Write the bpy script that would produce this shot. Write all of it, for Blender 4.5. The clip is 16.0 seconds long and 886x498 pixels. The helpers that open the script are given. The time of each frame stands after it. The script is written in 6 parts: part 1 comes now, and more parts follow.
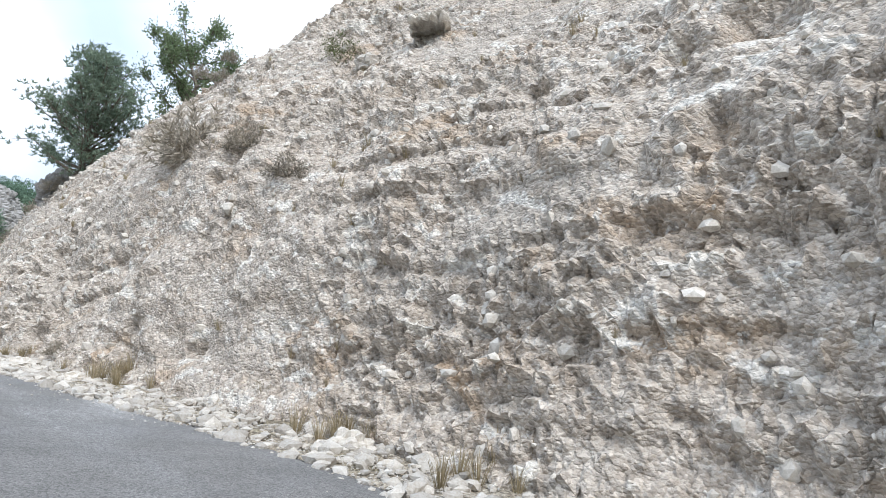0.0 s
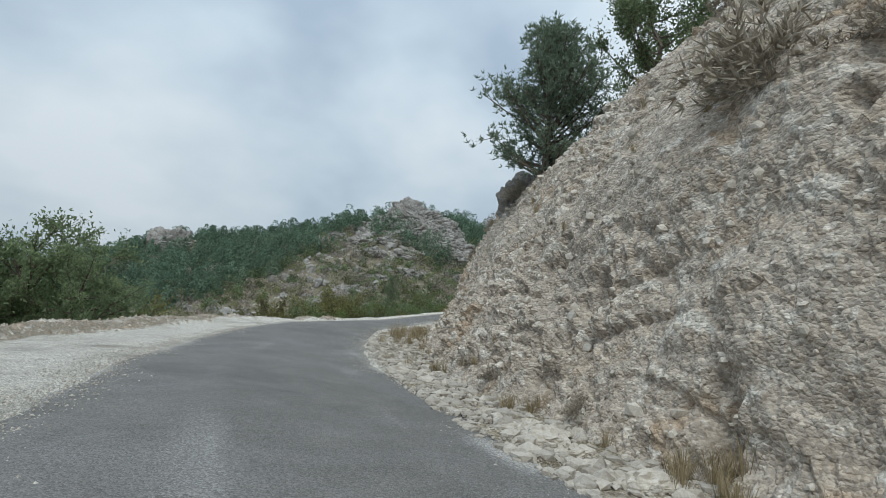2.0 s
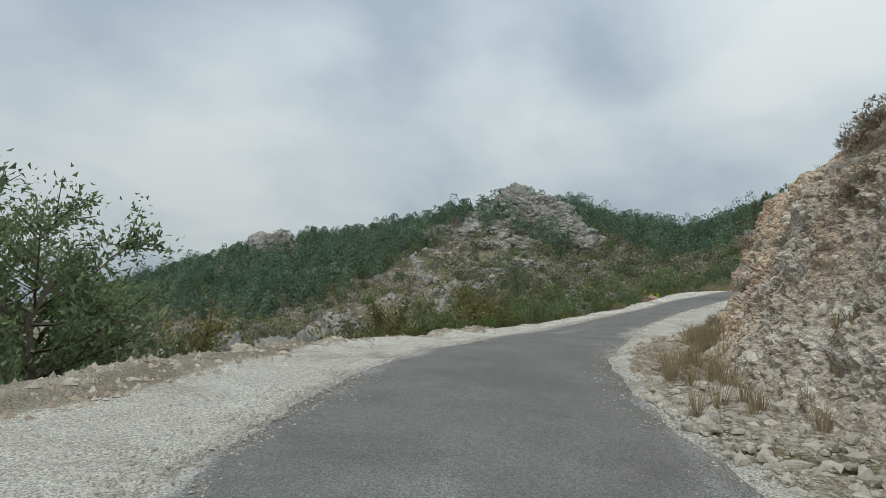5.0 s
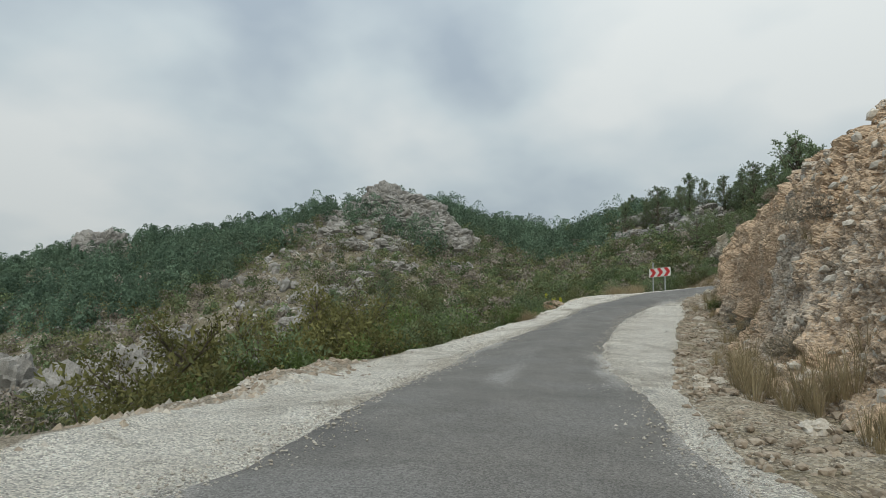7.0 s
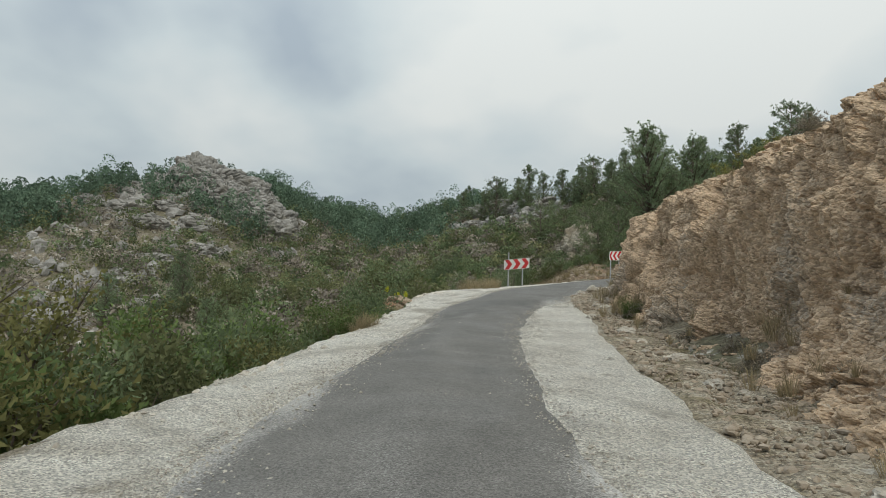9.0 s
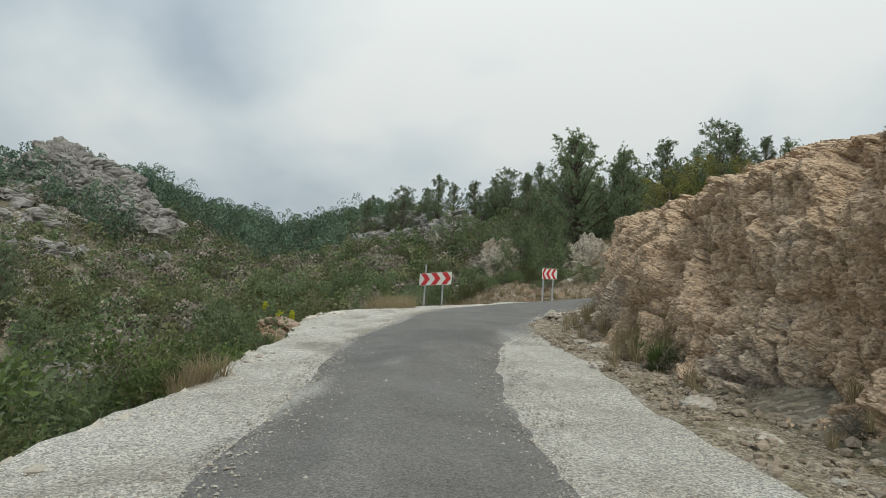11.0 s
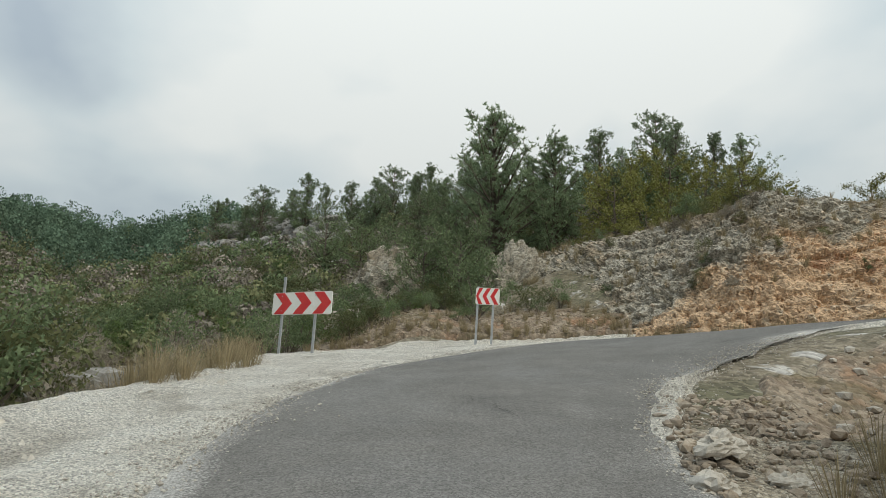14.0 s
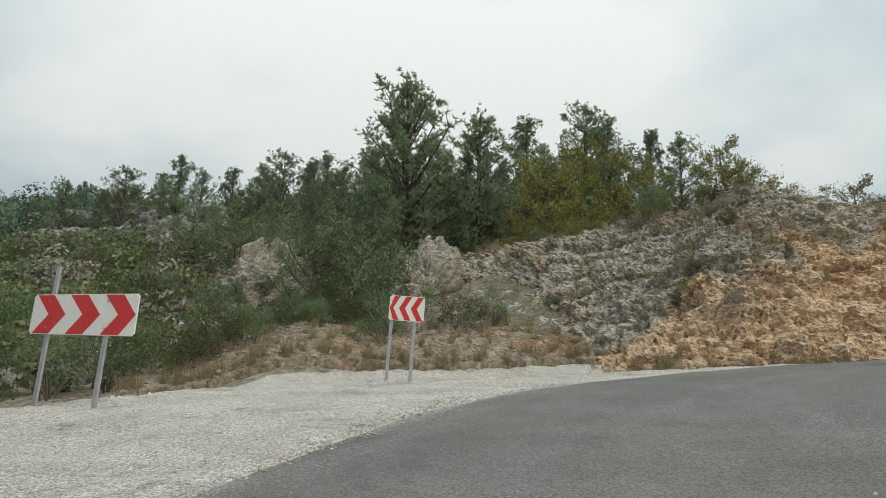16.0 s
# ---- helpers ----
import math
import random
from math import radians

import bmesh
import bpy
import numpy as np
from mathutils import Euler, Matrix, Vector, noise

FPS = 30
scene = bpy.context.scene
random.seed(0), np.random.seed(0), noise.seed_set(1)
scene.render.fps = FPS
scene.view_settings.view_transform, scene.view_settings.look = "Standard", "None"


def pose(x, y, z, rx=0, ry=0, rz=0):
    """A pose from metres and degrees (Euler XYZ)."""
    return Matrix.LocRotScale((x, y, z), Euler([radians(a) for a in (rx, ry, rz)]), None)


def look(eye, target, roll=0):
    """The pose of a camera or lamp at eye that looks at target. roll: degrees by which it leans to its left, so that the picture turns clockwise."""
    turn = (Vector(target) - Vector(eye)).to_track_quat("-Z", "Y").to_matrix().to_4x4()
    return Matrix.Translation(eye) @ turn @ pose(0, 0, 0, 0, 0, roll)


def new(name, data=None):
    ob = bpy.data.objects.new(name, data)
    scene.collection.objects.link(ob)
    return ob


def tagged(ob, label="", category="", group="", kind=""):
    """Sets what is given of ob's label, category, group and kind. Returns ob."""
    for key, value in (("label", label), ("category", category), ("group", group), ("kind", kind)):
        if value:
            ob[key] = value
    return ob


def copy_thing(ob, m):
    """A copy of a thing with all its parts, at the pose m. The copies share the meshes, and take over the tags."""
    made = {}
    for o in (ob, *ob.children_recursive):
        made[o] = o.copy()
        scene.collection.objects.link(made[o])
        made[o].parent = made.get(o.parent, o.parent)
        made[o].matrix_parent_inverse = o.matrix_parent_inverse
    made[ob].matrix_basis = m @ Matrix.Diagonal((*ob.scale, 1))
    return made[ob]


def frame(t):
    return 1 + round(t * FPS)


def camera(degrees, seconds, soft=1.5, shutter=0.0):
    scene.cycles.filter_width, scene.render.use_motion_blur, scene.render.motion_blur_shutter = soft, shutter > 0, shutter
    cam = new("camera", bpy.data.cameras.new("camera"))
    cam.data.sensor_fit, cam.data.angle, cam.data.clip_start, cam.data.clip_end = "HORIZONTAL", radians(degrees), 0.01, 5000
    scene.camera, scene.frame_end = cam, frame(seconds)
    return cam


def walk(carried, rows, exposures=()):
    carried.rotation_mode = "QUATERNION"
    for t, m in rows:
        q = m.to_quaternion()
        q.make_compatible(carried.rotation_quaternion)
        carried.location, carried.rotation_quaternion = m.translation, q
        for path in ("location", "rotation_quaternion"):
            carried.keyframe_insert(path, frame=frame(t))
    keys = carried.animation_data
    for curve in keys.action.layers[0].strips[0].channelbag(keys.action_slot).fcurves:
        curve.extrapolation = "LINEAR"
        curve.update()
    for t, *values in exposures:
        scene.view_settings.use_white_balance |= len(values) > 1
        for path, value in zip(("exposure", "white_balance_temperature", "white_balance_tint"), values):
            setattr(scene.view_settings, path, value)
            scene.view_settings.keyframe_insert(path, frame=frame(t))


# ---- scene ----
EXPOSURES = ((0.0, 1.05, 5950, 11), (0.5, 0.66, 5900, 11), (1.0, 0.4, 5900, 8), (1.5, 0.25, 5950, 5), (2.5, 0.0, 6250, 4), (3.7, -0.03, 6400, 4), (6.0, -0.03, 6550, 4), (9.0, 0.0, 6750, 4), (12.0, 0.02, 6750, 4), (16.0, 0.08, 6800, 4))
cam = camera(69.40, 16.0, soft=0.6)
# seconds, eye, (yaw to the left, pitch up, roll)
ROWS = [
    (0.0, (-0.000, 0.001, 0.813), (3.12, 9.96, 4.28)),
    (0.5, (-0.780, 1.213, 0.942), (13.66, 9.48, 4.34)),
    (1.0, (-1.828, 2.387, 1.042), (23.40, 8.61, 5.51)),
    (1.5, (-3.032, 3.525, 1.134), (31.90, 8.31, 5.22)),
    (2.0, (-4.375, 4.506, 1.220), (38.39, 7.93, 5.28)),
    (2.5, (-5.812, 5.470, 1.305), (43.47, 7.57, 4.88)),
    (3.0, (-7.313, 6.438, 1.375), (47.20, 7.06, 4.25)),
    (3.5, (-8.943, 7.455, 1.486), (49.40, 6.66, 4.16)),
    (3.7, (-9.575, 7.859, 1.536), (49.92, 6.67, 3.65)),
    (5.8, (-16.830, 13.793, 1.932), (43.00, 7.19, 2.54)),
    (6.0, (-17.437, 14.439, 1.989), (41.79, 7.30, 2.41)),
    (6.5, (-18.904, 16.075, 2.143), (38.57, 7.55, 1.69)),
    (7.0, (-20.293, 17.847, 2.326), (35.07, 7.81, 1.71)),
    (7.5, (-21.561, 19.524, 2.524), (31.27, 7.95, 1.75)),
    (8.0, (-22.739, 21.418, 2.693), (27.12, 7.96, 1.53)),
    (8.5, (-23.832, 23.710, 2.834), (23.42, 7.57, 2.20)),
    (9.0, (-24.679, 25.723, 2.981), (19.78, 7.52, 1.92)),
    (9.2, (-24.979, 26.351, 3.023), (18.34, 7.58, 2.30)),
    (11.3, (-27.667, 33.620, 3.738), (10.00, 9.73, 2.83)),
    (11.5, (-27.934, 34.512, 3.844), (9.56, 9.93, 2.64)),
    (12.0, (-28.574, 36.767, 4.102), (8.22, 10.08, 3.03)),
    (12.5, (-29.065, 38.988, 4.367), (6.27, 10.45, 3.09)),
    (13.0, (-29.444, 41.146, 4.670), (3.71, 10.92, 2.66)),
    (13.5, (-29.706, 43.280, 4.978), (1.15, 11.32, 2.57)),
    (14.0, (-29.925, 45.323, 5.279), (-1.26, 11.71, 2.29)),
    (14.5, (-30.047, 47.230, 5.556), (-3.43, 11.95, 1.98)),
    (15.0, (-30.108, 48.950, 5.804), (-5.47, 12.22, 2.31)),
    (15.5, (-30.081, 50.605, 6.049), (-7.52, 12.55, 3.16)),
    (16.0, (-29.907, 52.182, 6.282), (-10.95, 12.74, 2.62)),
]


def aim(eye, yaw, pitch, roll):
    y, p = radians(yaw), radians(pitch)
    way = Vector((-math.sin(y) * math.cos(p), math.cos(y) * math.cos(p), math.sin(p)))
    return look(eye, Vector(eye) + way, roll)


walk(cam, [(t, aim(e, *a)) for t, e, a in ROWS], EXPOSURES)
# ---- world ----
SUN_AZ, SUN_EL = radians(150), radians(48)
world = bpy.data.worlds.new("overcast_sky")
scene.world = world
world.use_nodes = True


def node(tree, kind, **values):
    n = tree.nodes.new(kind)
    for key, value in values.items():
        if key in n.inputs:
            n.inputs[key].default_value = value
    return n


def build_sky():
    """A closed layer of cloud, thinner in places, over a clear sky."""
    t = world.node_tree
    t.nodes.clear()
    L = t.links.new
    out = t.nodes.new("ShaderNodeOutputWorld")
    clear = t.nodes.new("ShaderNodeTexSky")
    clear.sky_type = "NISHITA"
    clear.sun_disc = False
    clear.sun_elevation, clear.sun_rotation = SUN_EL, SUN_AZ
    co = t.nodes.new("ShaderNodeTexCoord")
    sep = t.nodes.new("ShaderNodeSeparateXYZ")
    L(co.outputs["Generated"], sep.inputs[0])
    rise = t.nodes.new("ShaderNodeMath")
    rise.operation = "MAXIMUM"
    L(sep.outputs[2], rise.inputs[0])
    rise.inputs[1].default_value = 0.0
    lift = t.nodes.new("ShaderNodeMath")
    lift.operation = "ADD"
    L(rise.outputs[0], lift.inputs[0])
    lift.inputs[1].default_value = 0.42
    flat = t.nodes.new("ShaderNodeVectorMath")
    flat.operation = "DIVIDE"
    L(co.outputs["Generated"], flat.inputs[0])
    L(lift.outputs[0], flat.inputs[1])
    big = node(t, "ShaderNodeTexNoise", Scale=1.25, Detail=4.0, Roughness=0.45, Distortion=0.25)
    L(flat.outputs[0], big.inputs["Vector"])
    small = node(t, "ShaderNodeTexNoise", Scale=3.6, Detail=4.0, Roughness=0.5, Distortion=0.1)
    L(flat.outputs[0], small.inputs["Vector"])
    both = t.nodes.new("ShaderNodeMix")
    both.inputs[0].default_value = 0.18
    L(big.outputs[0], both.inputs[2])
    L(small.outputs[0], both.inputs[3])
    ramp = t.nodes.new("ShaderNodeValToRGB")
    e = ramp.color_ramp.elements
    e[0].position, e[0].color = 0.405, (0.43, 0.50, 0.60, 1)
    e[1].position, e[1].color = 0.61, (0.80, 0.825, 0.86, 1)
    mid = e.new(0.5)
    mid.color = (0.61, 0.68, 0.75, 1)
    L(both.outputs[0], ramp.inputs[0])
    # towards the horizon the layer is bluer and duller, overhead it is brighter
    high = t.nodes.new("ShaderNodeMapRange")
    L(sep.outputs[2], high.inputs[0])
    for k, v in zip((1, 2, 3, 4), (-0.02, 0.75, 0.73, 1.42)):
        high.inputs[k].default_value = v
    cloud = t.nodes.new("ShaderNodeVectorMath")
    cloud.operation = "MULTIPLY"
    L(ramp.outputs[0], cloud.inputs[0])
    L(high.outputs[0], cloud.inputs[1])
    b_clear = node(t, "ShaderNodeBackground", Strength=0.06)
    L(clear.outputs[0], b_clear.inputs[0])
    b_cloud = node(t, "ShaderNodeBackground", Strength=0.9)
    L(cloud.outputs[0], b_cloud.inputs[0])
    mix = node(t, "ShaderNodeMixShader")
    mix.inputs[0].default_value = 0.93
    L(b_clear.outputs[0], mix.inputs[1])
    L(b_cloud.outputs[0], mix.inputs[2])
    L(mix.outputs[0], out.inputs[0])


build_sky()
sun = new("sun", bpy.data.lights.new("sun", "SUN"))
sun.data.energy, sun.data.angle, sun.data.color = 1.35, radians(25), (1.0, 0.94, 0.85)
# the sky's sun_rotation turns clockwise from +y, seen from above
sun.matrix_world = look((0, 0, 60), Vector((0, 0, 60)) - Vector((math.sin(SUN_AZ) * math.cos(SUN_EL), math.cos(SUN_AZ) * math.cos(SUN_EL), math.sin(SUN_EL))))


# ---- materials ----
def material(name, stops, scale=3.0, rough=0.9, bump=0.3, fine=40.0, second=None, stretch=(1, 1, 1), island=0.0, translucent=0.0, metal=0.0, stains=None, attr=None, pebbles=None, tone=False):
    """Noise at two scales through a ramp of colours; second: (colour, scale, low, high) laid over in patches; island: spread of tone from piece to piece;
    attr: (name, colour) laid over where the mesh says so."""
    m = bpy.data.materials.new(name)
    m.use_nodes = True
    t = m.node_tree
    L = t.links.new
    bsdf = t.nodes["Principled BSDF"]
    bsdf.inputs["Roughness"].default_value = rough
    bsdf.inputs["Metallic"].default_value = metal
    bsdf.inputs["Specular IOR Level"].default_value = 0.25
    co = t.nodes.new("ShaderNodeTexCoord")
    mp = t.nodes.new("ShaderNodeMapping")
    mp.inputs["Scale"].default_value = stretch
    L(co.outputs["Object"], mp.inputs[0])
    a = node(t, "ShaderNodeTexNoise", Scale=scale, Detail=8.0, Roughness=0.65)
    L(mp.outputs[0], a.inputs["Vector"])
    b = node(t, "ShaderNodeTexNoise", Scale=fine, Detail=5.0, Roughness=0.7)
    L(mp.outputs[0], b.inputs["Vector"])
    mix = t.nodes.new("ShaderNodeMix")
    mix.inputs[0].default_value = 0.45
    L(a.outputs[0], mix.inputs[2])
    L(b.outputs[0], mix.inputs[3])
    ramp = t.nodes.new("ShaderNodeValToRGB")
    el = ramp.color_ramp.elements
    n = len(stops)
    el[0].position, el[1].position = 0.34, 0.66
    el[0].color, el[1].color = (*stops[0], 1), (*stops[-1], 1)
    for k in range(1, n - 1):
        el.new(0.34 + 0.32 * k / (n - 1)).color = (*stops[k], 1)
    L(mix.outputs[0], ramp.inputs[0])
    colour = ramp.outputs[0]
    for layer in ([second] if second else []) + list(stains or []):
        tint, s2, lo, hi = layer
        c = node(t, "ShaderNodeTexNoise", Scale=s2, Detail=6.0, Roughness=0.6, Distortion=0.6)
        L(mp.outputs[0], c.inputs["Vector"])
        r = t.nodes.new("ShaderNodeMapRange")
        L(c.outputs[0], r.inputs[0])
        r.inputs[1].default_value, r.inputs[2].default_value = lo, hi
        over = t.nodes.new("ShaderNodeMix")
        over.data_type = "RGBA"
        L(r.outputs[0], over.inputs[0])
        L(colour, over.inputs[6])
        over.inputs[7].default_value = (*tint, 1)
        colour = over.outputs[2]
    for name2, tint in (attr or []):
        at = t.nodes.new("ShaderNodeAttribute")
        at.attribute_name = name2
        sum2 = t.nodes.new("ShaderNodeMath")
        sum2.operation = "ADD"
        L(at.outputs["Fac"], sum2.inputs[0])
        L(b.outputs[0], sum2.inputs[1])
        r = t.nodes.new("ShaderNodeMapRange")
        L(sum2.outputs[0], r.inputs[0])
        r.inputs[1].default_value, r.inputs[2].default_value = 0.88, 1.14
        over = t.nodes.new("ShaderNodeMix")
        over.data_type = "RGBA"
        L(r.outputs[0], over.inputs[0])
        L(colour, over.inputs[6])
        over.inputs[7].default_value = (*tint, 1)
        colour = over.outputs[2]
    pit = None
    if pebbles:
        scale_p, low_p, high_p = pebbles
        stir = node(t, "ShaderNodeTexNoise", Scale=scale_p * 0.7, Detail=3.0, Roughness=0.6)
        L(mp.outputs[0], stir.inputs["Vector"])
        bent = t.nodes.new("ShaderNodeVectorMath")
        bent.operation = "MULTIPLY_ADD"
        L(stir.outputs["Color"], bent.inputs[0])
        bent.inputs[1].default_value = (1.6 / scale_p, 1.6 / scale_p, 1.6 / scale_p)
        L(mp.outputs[0], bent.inputs[2])
        vor = node(t, "ShaderNodeTexVoronoi", Scale=scale_p)
        L(bent.outputs[0], vor.inputs["Vector"])
        grey = t.nodes.new("ShaderNodeSeparateColor")
        L(vor.outputs["Color"], grey.inputs[0])
        r = t.nodes.new("ShaderNodeMapRange")
        L(grey.outputs[0], r.inputs[0])
        r.inputs[3].default_value, r.inputs[4].default_value = low_p, high_p
        mul = t.nodes.new("ShaderNodeVectorMath")
        mul.operation = "MULTIPLY"
        L(colour, mul.inputs[0])
        L(r.outputs[0], mul.inputs[1])
        colour = mul.outputs[0]
        pit = vor.outputs["Distance"]
    if island:
        g = t.nodes.new("ShaderNodeNewGeometry")
        oi = t.nodes.new("ShaderNodeObjectInfo")
        both = t.nodes.new("ShaderNodeMath")
        both.operation = "MULTIPLY_ADD"
        L(oi.outputs["Random"], both.inputs[0])
        both.inputs[1].default_value = 0.9
        L(g.outputs["Random Per Island"], both.inputs[2])
        r = t.nodes.new("ShaderNodeMapRange")
        L(both.outputs[0], r.inputs[0])
        r.inputs[2].default_value = 1.9
        r.inputs[3].default_value, r.inputs[4].default_value = 1 - island, 1 + island
        hsv = t.nodes.new("ShaderNodeHueSaturation")
        L(colour, hsv.inputs["Color"])
        L(r.outputs[0], hsv.inputs["Value"])
        colour = hsv.outputs[0]
    if tone:
        at = t.nodes.new("ShaderNodeAttribute")
        at.attribute_name = "tone"
        mul = t.nodes.new("ShaderNodeVectorMath")
        mul.operation = "MULTIPLY"
        L(colour, mul.inputs[0])
        L(at.outputs["Color"], mul.inputs[1])
        colour = mul.outputs[0]
    L(colour, bsdf.inputs["Base Color"])
    if bump:
        bp = node(t, "ShaderNodeBump", Strength=bump, Distance=0.03)
        if pit is not None:
            lump = t.nodes.new("ShaderNodeMath")
            lump.operation = "SUBTRACT"
            L(mix.outputs[0], lump.inputs[0])
            L(pit, lump.inputs[1])
            L(lump.outputs[0], bp.inputs["Height"])
        else:
            L(mix.outputs[0], bp.inputs["Height"])
        L(bp.outputs[0], bsdf.inputs["Normal"])
    if translucent:
        tr = t.nodes.new("ShaderNodeBsdfTranslucent")
        L(colour, tr.inputs[0])
        ms = node(t, "ShaderNodeMixShader")
        ms.inputs[0].default_value = translucent
        L(bsdf.outputs[0], ms.inputs[1])
        L(tr.outputs[0], ms.inputs[2])
        L(ms.outputs[0], t.nodes["Material Output"].inputs[0])
    return m


M_GROUND = material("stony_hillside", [(0.115, 0.1, 0.066), (0.185, 0.158, 0.112), (0.27, 0.235, 0.18), (0.39, 0.36, 0.31)], 0.6, 0.95, 0.8, 12.0,
                    second=((0.14, 0.132, 0.085), 0.25, 0.46, 0.60), stains=[((0.46, 0.44, 0.41), 1.1, 0.58, 0.64)], pebbles=(9.0, 0.55, 1.35))
M_ASPHALT = material("worn_asphalt", [(0.131, 0.126, 0.118), (0.172, 0.165, 0.155), (0.22, 0.211, 0.197)], 1.1, 0.8, 0.35, 48.0,
                     second=((0.20, 0.196, 0.19), 0.5, 0.48, 0.72), stains=[((0.125, 0.122, 0.118), 0.35, 0.56, 0.72)], attr=[("worn", (0.33, 0.324, 0.312)), ("edge", (0.5, 0.485, 0.46))], pebbles=(80.0, 0.62, 1.38))
M_GRAVEL = material("white_limestone_gravel", [(0.50, 0.46, 0.395), (0.69, 0.65, 0.58), (0.80, 0.765, 0.695), (0.85, 0.825, 0.765)], 0.9, 0.95, 1.0, 60.0,
                    stains=[((0.40, 0.36, 0.30), 0.5, 0.54, 0.72), ((0.34, 0.30, 0.235), 1.7, 0.62, 0.76)], attr=[("edge", (0.2, 0.196, 0.188)), ("soil", (0.36, 0.31, 0.24))], pebbles=(60.0, 0.5, 1.45))
M_RUBBLE = material("rubble_soil", [(0.20, 0.165, 0.12), (0.33, 0.28, 0.21), (0.46, 0.41, 0.33), (0.58, 0.54, 0.47)], 2.5, 0.95, 0.9, 26.0,
                    second=((0.20, 0.17, 0.10), 0.8, 0.52, 0.66), pebbles=(34.0, 0.45, 1.4))
M_CUT = material("crumbly_marl_and_limestone", [(0.225, 0.182, 0.14), (0.40, 0.343, 0.28), (0.53, 0.47, 0.40), (0.65, 0.60, 0.53)], 2.4, 0.95, 1.0, 17.0,
                 stretch=(1, 1, 1.4), stains=[((0.435, 0.385, 0.325), 0.45, 0.46, 0.66), ((0.43, 0.325, 0.225), 0.7, 0.56, 0.72), ((0.64, 0.595, 0.53), 3.1, 0.60, 0.66), ((0.25, 0.21, 0.165), 4.5, 0.63, 0.72)],
                 attr=[("red", (0.57, 0.43, 0.305)), ("soil", (0.25, 0.21, 0.16)), ("pale", (0.62, 0.58, 0.515)), ("dark", (0.25, 0.21, 0.165))], pebbles=(20.0, 0.68, 1.28))
M_BANK = material("grey_and_red_bank_rock", [(0.175, 0.152, 0.118), (0.31, 0.278, 0.222), (0.43, 0.395, 0.33), (0.55, 0.515, 0.45)], 1.5, 0.95, 1.0, 12.0,
                  stretch=(1, 1, 1.5), stains=[((0.32, 0.26, 0.19), 0.5, 0.52, 0.64), ((0.22, 0.19, 0.125), 1.4, 0.60, 0.70)],
                  attr=[("red", (0.57, 0.405, 0.265)), ("rust", (0.43, 0.25, 0.15)), ("soil", (0.22, 0.18, 0.125)), ("pale", (0.55, 0.445, 0.33)), ("dark", (0.22, 0.175, 0.125))], pebbles=(13.0, 0.6, 1.35))
M_APRON = material("reddish_rubble_soil", [(0.15, 0.112, 0.08), (0.25, 0.195, 0.145), (0.34, 0.28, 0.215), (0.46, 0.405, 0.335)], 2.2, 0.95, 0.9, 20.0,
                   second=((0.17, 0.14, 0.085), 0.7, 0.5, 0.64), stains=[((0.33, 0.21, 0.135), 0.6, 0.56, 0.68)], attr=[("soil", (0.16, 0.125, 0.085))], pebbles=(11.0, 0.6, 1.25))
M_LIME = material("grey_limestone", [(0.15, 0.143, 0.13), (0.255, 0.245, 0.228), (0.36, 0.347, 0.327), (0.47, 0.456, 0.433)], 0.7, 0.95, 0.8, 9.0,
                  second=((0.2, 0.188, 0.158), 0.5, 0.56, 0.7), stains=[((0.38, 0.33, 0.26), 0.7, 0.64, 0.76)])
M_STONE = material("pale_loose_stone", [(0.34, 0.30, 0.25), (0.50, 0.46, 0.40), (0.64, 0.61, 0.56)], 6.0, 0.95, 0.5, 40.0, island=0.35)
M_ORANGE = material("orange_limestone", [(0.30, 0.24, 0.18), (0.42, 0.33, 0.245), (0.53, 0.45, 0.36)], 2.0, 0.95, 0.9, 14.0, second=((0.45, 0.255, 0.14), 1.0, 0.42, 0.6), pebbles=(30.0, 0.8, 1.15))
M_BARK = material("grey_brown_bark", [(0.07, 0.055, 0.045), (0.14, 0.115, 0.09), (0.2, 0.175, 0.15)], 9.0, 0.95, 0.6, 50.0)
M_TWIG = material("dry_grey_twigs", [(0.22, 0.19, 0.15), (0.31, 0.275, 0.22), (0.4, 0.36, 0.295)], 8.0, 0.95, 0.0, 50.0, island=0.4)
M_PINE = material("pine_needles", [(0.14, 0.19, 0.118), (0.21, 0.27, 0.158), (0.275, 0.325, 0.19)], 0.8, 0.8, 0.0, 9.0, island=0.5, translucent=0.4)
M_YOUNG = material("young_pine_needles", [(0.115, 0.155, 0.115), (0.165, 0.21, 0.15), (0.22, 0.26, 0.175)], 0.8, 0.8, 0.0, 9.0, island=0.5, translucent=0.5)
M_OAK = material("dark_evergreen_leaves", [(0.105, 0.142, 0.078), (0.165, 0.215, 0.11), (0.235, 0.275, 0.145)], 1.2, 0.7, 0.0, 9.0, island=0.5, translucent=0.35)
M_OLIVE = material("olive_green_leaves", [(0.09, 0.102, 0.048), (0.14, 0.152, 0.068), (0.2, 0.198, 0.095)], 1.2, 0.75, 0.0, 9.0, island=0.5, translucent=0.35)
M_RUST = material("yellowing_leaves", [(0.105, 0.112, 0.046), (0.172, 0.17, 0.064), (0.25, 0.222, 0.09)], 1.2, 0.8, 0.0, 9.0, island=0.5, translucent=0.3)
M_GOLD = material("yellow_green_leaves", [(0.15, 0.16, 0.05), (0.23, 0.23, 0.073), (0.32, 0.295, 0.105)], 1.2, 0.8, 0.0, 9.0, island=0.45, translucent=0.3)
